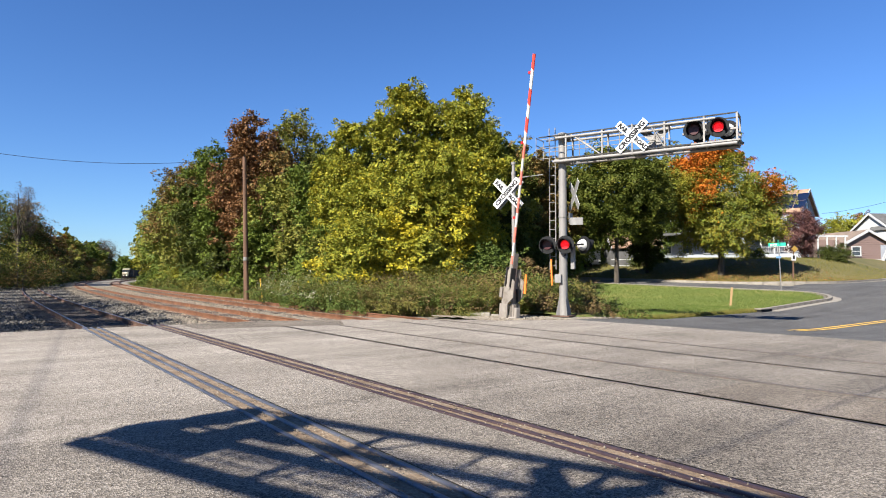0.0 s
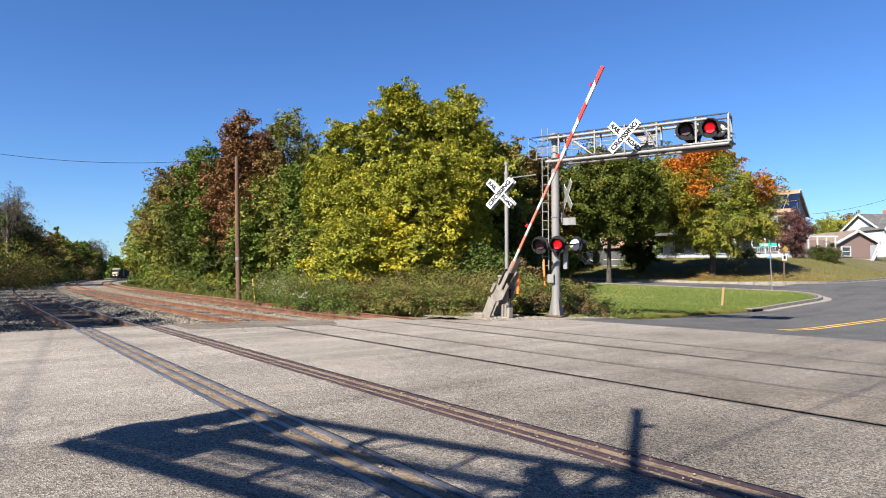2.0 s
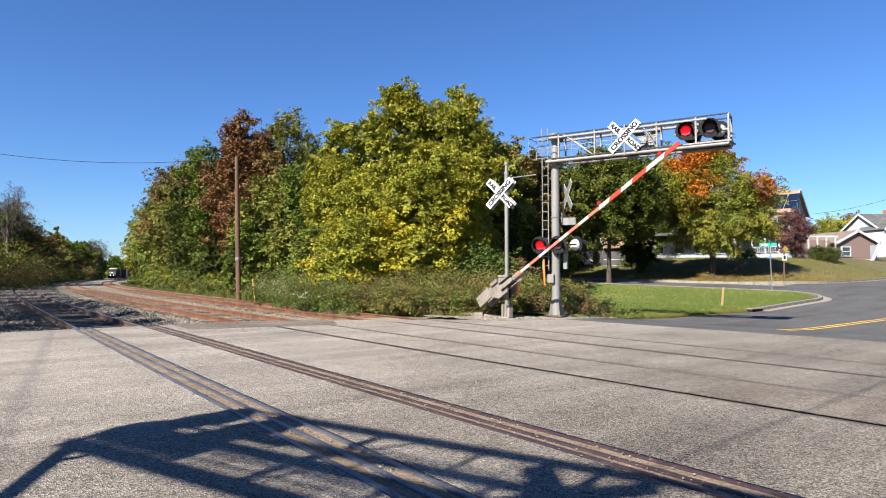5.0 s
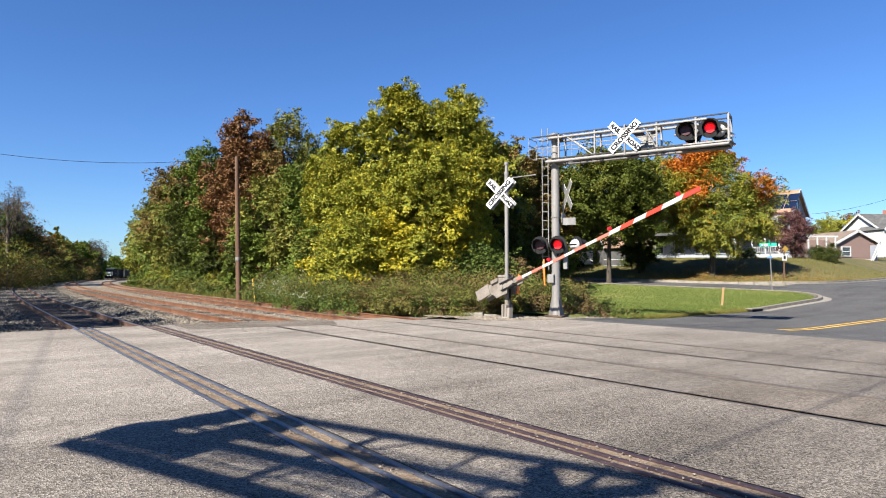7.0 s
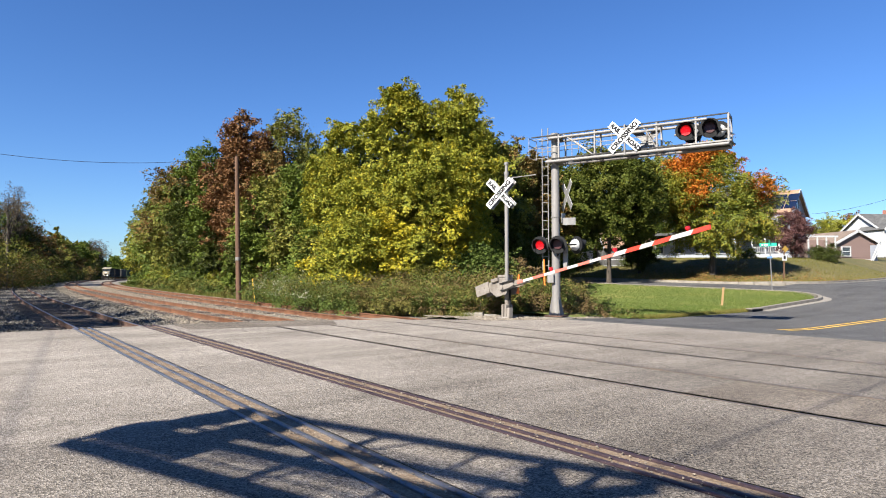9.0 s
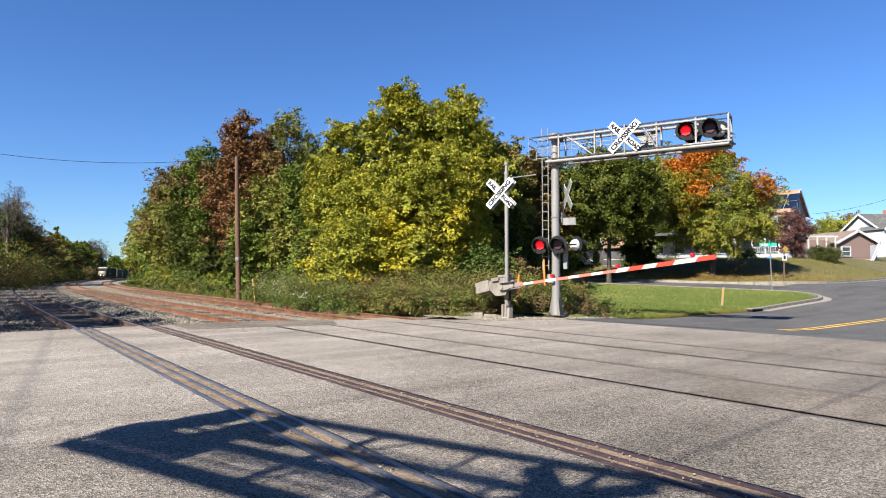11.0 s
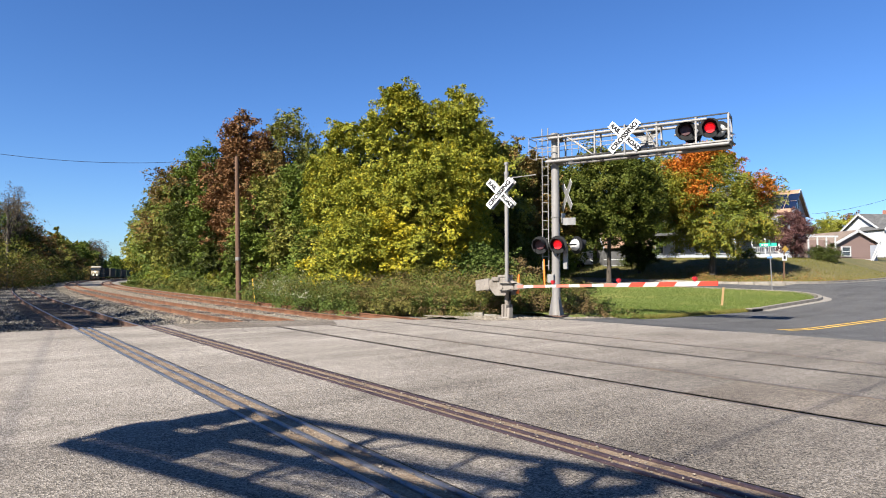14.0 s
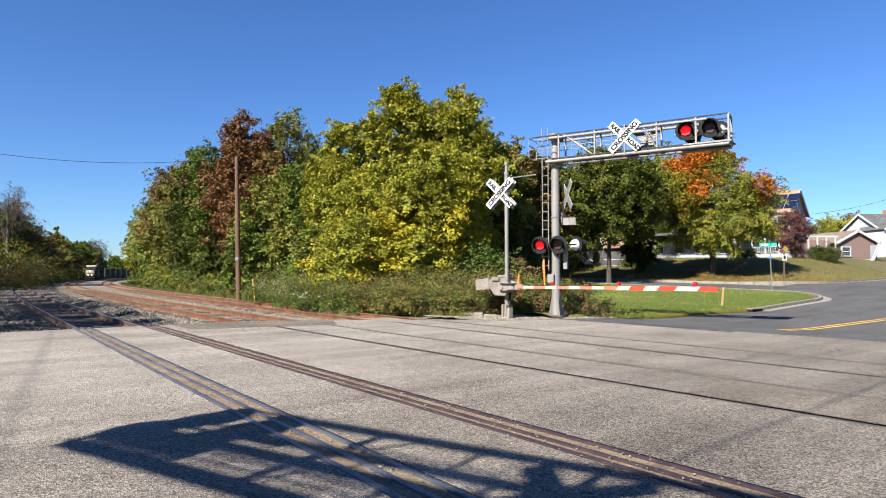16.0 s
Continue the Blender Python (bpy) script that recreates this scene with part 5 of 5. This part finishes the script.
def window(parent, c, w, h, face="x"):
    """A sash window; face: the axis of its outward normal, 'x', '-x' or '-y'."""
    r = {"-y": 0, "x": 90, "-x": -90}[face]
    m = pose(*c, 0, 0, r)
    g = Geo().box((0, -0.02, h / 2 + 0.05), (w + 0.24, 0.08, 0.1)).box((0, -0.03, -h / 2 - 0.05), (w + 0.28, 0.12, 0.1))
    g.box((-w / 2 - 0.06, -0.02, 0), (0.12, 0.08, h)).box((w / 2 + 0.06, -0.02, 0), (0.12, 0.08, h)).box((0, -0.02, 0), (w, 0.06, 0.06))
    f = part("window", g, TRIM, parent, "white sash window", at=m, smooth=False)
    part("pane", Geo().box((0, 0.01, h / 4), (w, 0.03, h / 2 - 0.03)), PANE, f, smooth=False)
    part("pane", Geo().box((0, 0.01, -h / 4), (w, 0.03, h / 2 - 0.03)), PANE, f, smooth=False)


def gable_house(m, w, d, eave, ridge, wall, roof, label, over=0.35):
    """Ridge along x (length w), gables at the x ends, front at -y (depth d)."""
    h = thing("house", m, label, "house", "houses on the bank")
    vs = [(-w / 2, -d / 2, -0.8), (w / 2, -d / 2, -0.8), (w / 2, d / 2, -0.8), (-w / 2, d / 2, -0.8), (-w / 2, -d / 2, eave), (w / 2, -d / 2, eave), (w / 2, d / 2, eave), (-w / 2, d / 2, eave), (-w / 2, 0, ridge), (w / 2, 0, ridge)]
    part("wall", Geo().add(vs, ((0, 1, 5, 4), (2, 3, 7, 6), (1, 2, 6, 9, 5), (3, 0, 4, 8, 7))), wall, h, smooth=False)
    pitch = math.degrees(math.atan2(ridge - eave, d / 2))
    ln = math.hypot(ridge - eave, d / 2) + over
    for sgn in (-1, 1):
        yy, zz = sgn * (d / 4 + over * 0.5 * math.cos(radians(pitch))), (eave + ridge) / 2 - over * 0.5 * math.sin(radians(pitch)) + 0.1
        part("roof", Geo().box((0, 0, 0), (w + 2 * over, ln, 0.14)), roof, h, at=pose(0, yy, zz, -sgn * pitch, 0, 0), smooth=False)
        for ex in (-1, 1):
            part("barge_board", Geo().box((0, 0, 0), (0.06, ln, 0.26)), TRIM, h, at=pose(ex * (w / 2 + over + 0.035), yy, zz - 0.04, -sgn * pitch, 0, 0), smooth=False)
    return h, pitch


def build_houses():
    # grey two-storey house with solar panels
    x, y = at(1392, 76)
    z = float(terrain(x, y)) + 0.1
    h, pitch = gable_house(pose(x - 2.0, y + 2, z, 0, 0, -44), 8.4, 7.0, 5.3, 8.1, GREY_SIDING, ROOF_TAN, "two-storey grey house with tan roof and solar panels")
    for i in range(4):
        for j in range(2):
            part("solar_panel", Geo().box((0, 0, 0), (1.2, 1.5, 0.05)), SOLAR, h, "dark blue solar panel", at=pose(0.3 + 1.28 * i, -2.62 + 1.25 * j, 6.22 + 1.0 * j, pitch, 0, 0), smooth=False)
    for c in ((4.23, -1.6, 4.2), (4.23, 1.2, 4.2), (4.23, 0, 6.5), (4.23, -1.6, 1.4)):
        window(h, c, 0.85, 1.4 if c[2] < 6 else 1.1, "x")
    for c in ((-3, -3.53, 4.1), (-0.6, -3.53, 4.1), (1.4, -3.53, 4.1), (3.4, -3.53, 4.1), (3.2, -3.53, 1.3)):
        window(h, c, 0.9, 1.4, "-y")
    # porch with posts and railing
    part("porch_floor", Geo().box((1.5, -4.9, -0.1), (7.5, 2.3, 0.9)), PALE_SIDING, h, "white lattice porch base", smooth=False)
    part("porch_roof", Geo().box((1.5, -4.9, 2.75), (7.9, 2.7, 0.16), (8, 0, 0)), ROOF_TAN, h, smooth=False)
    for k in range(6):
        part("porch_post", Geo().box((-2.1 + 1.45 * k, -5.9, 1.5), (0.14, 0.14, 2.4)), TRIM, h, smooth=False)
    part("porch_rail", Geo().box((1.5, -5.9, 1.15), (7.3, 0.06, 0.06)).box((1.5, -5.9, 0.55), (7.3, 0.06, 0.06)), TRIM, h, smooth=False)
    for k in range(30):
        part("baluster", Geo().box((-2.0 + 0.24 * k, -5.9, 0.85), (0.04, 0.04, 0.6)), TRIM, h, smooth=False)
    # white house behind the maples
    x, y = at(1215, 70)
    z = float(terrain(x, y)) + 0.1
    h, _ = gable_house(pose(x, y + 3, z, 0, 0, -12), 11.5, 7.0, 5.4, 7.6, PALE_SIDING, ROOF_GREY, "pale grey two-storey house behind the maple")
    for k in range(5):
        window(h, (-4.6 + 2.2 * k, -3.53, 4.0), 0.9, 1.4, "-y")
        window(h, (-4.6 + 2.2 * k, -3.53, 1.3), 0.9, 1.4, "-y")
    part("porch_roof", Geo().box((0, -4.6, 2.7), (9, 2.4, 0.16), (8, 0, 0)), ROOF_GREY, h, smooth=False)
    # mauve garage, gable towards the street
    x, y = at(1512, 68)
    z = float(terrain(x, y)) - 0.3
    h, _ = gable_house(pose(x, y + 3, z, 0, 0, -84), 6.0, 4.8, 2.1, 3.35, MAUVE_SIDING, ROOF_BROWN, "low mauve-brown garage with white trim")
    part("base_course", Geo().box((3.03, 0, 0.05), (0.05, 4.82, 0.5)), TRIM, h, "white base course", smooth=False)
    for k in range(9):
        part("siding_board", Geo().box((3.03, 0, 0.4 + 0.2 * k), (0.03, 4.78, 0.175), (0, -4, 0)), MAUVE_SIDING, h, smooth=False)
    for k in range(5):
        wd = 4.3 - 0.78 * k
        part("siding_board", Geo().box((3.03, 0, 2.2 + 0.2 * k), (0.03, wd, 0.175), (0, -4, 0)), MAUVE_SIDING, h, smooth=False)
    window(h, (3.08, -1.3, 1.15), 0.9, 0.9, "x")
    part("door", Geo().box((3.06, 2.0, 0.9), (0.05, 0.8, 1.9)), GREY_SIDING, h, "dark side door", smooth=False)
    for k in (0, 1):
        part("prop", Geo().box((3.5, 1.9 + 0.35 * k, 1.3), (0.1, 0.1, 3.2), (-(26 + 6 * k), 0, 0)), TRIM, h, "leaning white timber", smooth=False)
    # pergola of white posts beside it
    x, y = at(1456, 66)
    t = thing("pergola", pose(x, y, float(terrain(x, y)) - 0.1, 0, 0, 4), "weathered white wooden pergola between house and garage", "pergola")
    for k in range(4):
        part("post", Geo().box((-1.5 + k, 0, 1.2), (0.12, 0.12, 2.5)), TRIM, t, smooth=False)
    part("beam", Geo().box((0, 0, 2.5), (3.6, 0.14, 0.18)), TRIM, t, smooth=False)
    part("rail", Geo().box((0, 0, 0.95), (3.1, 0.06, 0.08)), TRIM, t, smooth=False)
    part("backing", Geo().box((0, 1.2, 1.1), (3.4, 0.1, 2.2)), MAUVE_SIDING, t, smooth=False)
    # white house behind the garage
    x, y = at(1552, 88)
    z = float(terrain(x, y)) + 0.5
    h, _ = gable_house(pose(x + 2.4, y, z, 0, 0, 8), 10, 8, 2.9, 5.6, WHITE_SIDING, ROOF_GREY, "white house with grey roof and solar panels")
    part("gable_wing", Geo().add([(-5.4, -4.3, -0.5), (-1.6, -4.3, -0.5), (-1.6, -4.3, 3.3), (-3.5, -4.3, 5.0), (-5.4, -4.3, 3.3), (-5.4, 0, -0.5), (-1.6, 0, -0.5), (-1.6, 0, 3.3), (-3.5, 0, 5.0), (-5.4, 0, 3.3)],
                                 ((0, 1, 2, 3, 4), (0, 4, 9, 5), (1, 6, 7, 2), (2, 7, 8, 3), (4, 3, 8, 9))), WHITE_SIDING, h, smooth=False)
    for sg in (-1, 1):
        part("wing_roof", Geo().box((0, 0, 0), (2.9, 4.6, 0.14)), ROOF_GREY, h, at=pose(-3.5 + sg * 1.05, -2.3, 4.15, 0, sg * 41.8, 0), smooth=False)
        part("barge_board", Geo().box((0, 0, 0), (2.9, 0.06, 0.24)), TRIM, h, at=pose(-3.5 + sg * 1.05, -4.63, 4.1, 0, sg * 41.8, 0), smooth=False)
    window(h, (-3.5, -4.36, 3.9), 0.6, 0.7, "-y")
    window(h, (-3.5, -4.36, 1.4), 0.9, 1.2, "-y")
    for k in range(3):
        part("solar_panel", Geo().box((0, 0, 0), (1.2, 1.9, 0.05)), SOLAR, h, "dark solar panel", at=pose(0.4 + 1.28 * k, -2.1, 4.42, 34, 0, 0), smooth=False)
    part("chimney", Geo().box((-0.6, 0.3, 5.6), (0.7, 0.6, 1.5)), BRICK, h, "red brick chimney", smooth=False)
    # low tan-roofed outbuilding beyond the green maple
    x, y = at(1103, 62)
    z = float(terrain(x, y)) - 0.7
    h, _ = gable_house(pose(x, y, z, 0, 0, 0), 4.2, 4, 2.2, 3.6, ROOF_GREY, ROOF_TAN, "low dark outbuilding with tan shingle roof")
    part("fence_rail", Geo().box((0, -2.6, 1.0), (5.2, 0.05, 0.06)).box((0, -2.6, 0.4), (5.2, 0.05, 0.06)), TRIM, h, smooth=False)
    # white box trailer beneath the trees
    x, y = at(1022, 64)
    z = float(terrain(x, y))
    t = thing("trailer", pose(x, y, z - 0.1, 0, 0, -5), "white enclosed trailer parked under the trees", "trailer")
    part("body", Geo().box((0, 0, 1.05), (2.9, 1.9, 1.35)), WHITE, t, bevel=0.05)
    for k in (-1, 1):
        part("wheel", Geo().tube((0.3 * k, -0.97, 0.3), (0.3 * k, -0.75, 0.3), 0.3, seg=18), BLACK, t)
    # distant ridge
    a = np.linspace(-1500, 300, 80)
    ridge = 30 + 12 * np.sin(a / 130.0) + 8 * np.sin(a / 47.0 + 1)
    X, Y = np.stack([a, a]), np.stack([np.full(80, 1500.0), np.full(80, 1560.0)])
    Z = np.stack([np.full(80, -5.0), ridge])
    # Distance haze is painted in as a blue-grey hill colour.
    HILL = material("haze_tinted_hill", [(0.09, 0.12, 0.14), (0.13, 0.16, 0.17)], 0.95, scale=0.02, fine=0.2)
    tagged(new("backdrop", grid_mesh("backdrop", X, Y, Z, HILL)), "wooded ridge far behind the train, haze painted into its colour", "hills", kind="structure")
    wire("service_wire", (*at(1440, 76), 9.0), (*at(1640, 70), 11.5), 0.5, 0.02, BLACK, "thin service wire between the houses")


build_houses()


# ---- train ----
LOCO_DARK = material("grimy_black_loco_paint", [(0.01, 0.01, 0.01), (0.022, 0.021, 0.02)], 0.9, scale=1, fine=10, spec=0.1)
LOCO_WHITE = material("cream_loco_paint", [(0.315, 0.2649, 0.1785), (0.378, 0.3197, 0.2213)], 0.5, scale=1, fine=10)
CAR_GREY = material("dusty_grey_freight_paint", [(0.035, 0.035, 0.03), (0.07, 0.065, 0.06)], 0.95, scale=0.6, fine=6, spec=0.1)
CAR_GREEN = material("dull_green_freight_paint", [(0.02, 0.032, 0.018), (0.045, 0.06, 0.035)], 0.95, scale=0.6, fine=6, spec=0.1)
HEADLIGHT = glow("lit_headlight", (1.0, 0.95, 0.8), 3.0)
TRAIN = []


def bogie(parent, x):
    b = part("bogie", Geo().box((x, -0.95, 0.55), (2.9, 0.16, 0.32)).box((x, 0.95, 0.55), (2.9, 0.16, 0.32)).box((x, 0, 0.6), (0.5, 1.9, 0.3)), LOCO_DARK, parent)
    for k in (-1.05, 1.05):
        for y in (-0.74, 0.74):
            part("wheel", Geo().tube((x + k, y - 0.07, 0.48), (x + k, y + 0.07, 0.48), 0.48, seg=18), RAIL_RUST, b)


def build_train():
    t = thing("locomotive", pose(0, 0, 0), "black diesel locomotive with cream nose and lit headlights", "locomotive")
    part("frame", Geo().box((0, 0, 1.25), (20.6, 2.9, 0.5)), LOCO_DARK, t, bevel=0.03)
    part("long_hood", Geo().box((-2.6, 0, 2.85), (14.2, 1.9, 2.6)).box((-4.5, 0, 4.25), (5.0, 2.6, 0.5)), LOCO_DARK, t, bevel=0.08)
    part("cab", Geo().box((5.9, 0, 2.95), (2.6, 3.0, 3.0)), LOCO_DARK, t, bevel=0.1)
    part("cab_roof", Geo().box((5.9, 0, 4.52), (2.9, 3.0, 0.4), (0, 6, 0)), LOCO_WHITE, t, "pale rounded cab roof", bevel=0.15)
    part("nose", Geo().box((8.3, 0, 2.45), (2.3, 2.3, 1.5)), LOCO_WHITE, t, "cream painted nose", bevel=0.18)
    part("nose_band", Geo().box((9.47, 0, 2.05), (0.02, 1.9, 0.32)), LOCO_DARK, t)
    for y in (-0.75, 0.75):
        part("windscreen", Geo().box((7.22, y, 3.72), (0.03, 1.25, 0.8)), PANE, t, bevel=0.03)
        part("headlight", Geo().tube((9.46, y * 0.7, 1.75), (9.52, y * 0.7, 1.75), 0.13, seg=14), HEADLIGHT, t, "lit headlight")
    part("number_board", Geo().box((7.24, 0, 4.3), (0.05, 1.5, 0.22)), LOCO_WHITE, t)
    part("headlight", Geo().tube((9.46, 0, 2.9), (9.52, 0, 2.9), 0.14, seg=14), HEADLIGHT, t)
    part("pilot", Geo().box((10.2, 0, 0.75), (0.25, 2.8, 0.75)), LOCO_DARK, t, bevel=0.03)
    part("coupler", Geo().box((10.55, 0, 0.9), (0.5, 0.25, 0.28)), RAIL_RUST, t)
    for y in (-1.42, 1.42):
        part("handrail", Geo().tube((-9.9, y, 2.4), (4.4, y, 2.4), 0.025, seg=6).tube((7.4, y, 2.4), (10.1, y, 2.4), 0.025, seg=6), GALV, t)
    bogie(t, 6.4)
    bogie(t, -6.4)
    TRAIN.append((t, 0.0, 10.8))
    back = 21.6
    for i in range(7):
        mt, lab = ((LOCO_DARK, "black trailing diesel locomotive"), (CAR_GREEN, "dull green covered hopper wagon"), (CAR_GREY, "dusty grey freight wagon"))[0 if i == 0 else 1 + i % 2]
        c = thing("freight_wagon", pose(0, 0, 0), lab, "railway wagon", "wagons of the train")
        part("body", Geo().box((0, 0, 2.7), (16.2, 2.9 if i else 2.2, 3.2)), mt, c, bevel=0.1)
        part("roof", Geo().box((0, 0, 4.36), (15.6, 2.3, 0.14)), LOCO_WHITE if i == 1 else mt, c, bevel=0.04)
        for k in range(9):
            for y in (-1.47, 1.47):
                part("rib", Geo().box((-7.2 + 1.8 * k, y if i else y * 0.76, 2.7), (0.12, 0.06, 3.0)), mt, c)
        bogie(c, 5.6)
        bogie(c, -5.6)
        TRAIN.append((c, back + 8.6, 8.6))
        back += 17.4


build_train()


# ---- what moves ----
ARM_ROWS = [(0, 80.5), (0.4, 75.5), (0.8, 70.1), (1.2, 65.0), (1.5, 61.1), (2, 55.5), (2.4, 51.0), (2.8, 46.6), (3.2, 42.4), (3.5, 39.3), (4, 35.0), (5, 28.9), (6.3, 22.2), (7, 19), (7.5, 17), (8, 15), (8.5, 13.2), (9, 11.6), (10, 8.6), (11.3, 5.4), (12, 3.7), (12.5, 2.9), (13, 2.3), (14.5, 1.1), (16, 0.4)]
NEAR_ROWS = [(0, 85.0), (0.4, 80.0), (0.8, 75.0), (1.2, 70.2), (1.5, 66.5), (2, 59.6), (2.4, 54.6), (2.8, 49.8), (3.2, 45.0), (3.5, 41.5), (4.0, 36.2), (4.4, 31), (5.0, 20), (5.6, 9.5), (6.2, 3), (7, 1), (16, 0.3)]
TRAIN_ROWS = [(0.0, 307.0), (1.0, 305.4), (2.0, 303.2), (3.0, 300.6), (4.0, 297.5), (5.0, 293.8), (6.0, 289.7), (7.0, 285.1), (8.0, 280.0), (9.0, 274.4), (10.0, 268.3), (11.0, 261.7), (12.0, 254.6), (13.0, 247.0), (14.0, 239.0), (15.0, 230.4), (16.0, 221.4)]
FLASH = 0.6


def gate_angle(rows, t):
    return float(np.interp(t, [r[0] for r in rows], [r[1] for r in rows]))


def train_pose(s):
    x, y, _ = P(s, TRACK(s))
    x2, y2, _ = P(s - 1.0, TRACK(s - 1.0))
    return pose(x, y, 0.0, 0, 0, math.degrees(math.atan2(y2 - y, x2 - x)))


TRACK = c2


def motions():
    for arm, rows in zip(ARMS, (ARM_ROWS, NEAR_ROWS)):
        walk(arm, [(t, pose(0, -0.12, 1.02, 0, -a, 0)) for t, a in rows])
    # each lens turns half round in a tenth of a second, 0.6 s bright and 0.6 s dark
    for lens, phase in LENSES:
        if phase is None:
            walk(lens, [(0.0, pose(0, -0.05, 0, 0, 0, 180)), (CLIP, pose(0, -0.05, 0, 0, 0, 180))])
            continue
        a = 0 if phase == 1 else 180
        rows, t = [(0.0, a)], 0.1
        while t < CLIP - 0.05:
            c = t + min(0.06, max(-0.06, 0.06 - 0.02 * (t - 2.5)))
            rows += [(c - 0.05, a), (c - 0.0167, a + 60), (c + 0.0167, a + 120), (c + 0.05, a + 180)]
            a += 180
            t += FLASH
        rows.append((CLIP, a))
        walk(lens, [(k, pose(0, -0.05, 0, 0, 0, b)) for k, b in rows])
    for car, back, half in TRAIN:
        rows = []
        for t, s in TRAIN_ROWS:
            rows.append((t, train_pose(s + half * (1 if back == 0 else 0) + back)))
        walk(car, rows)


motions()
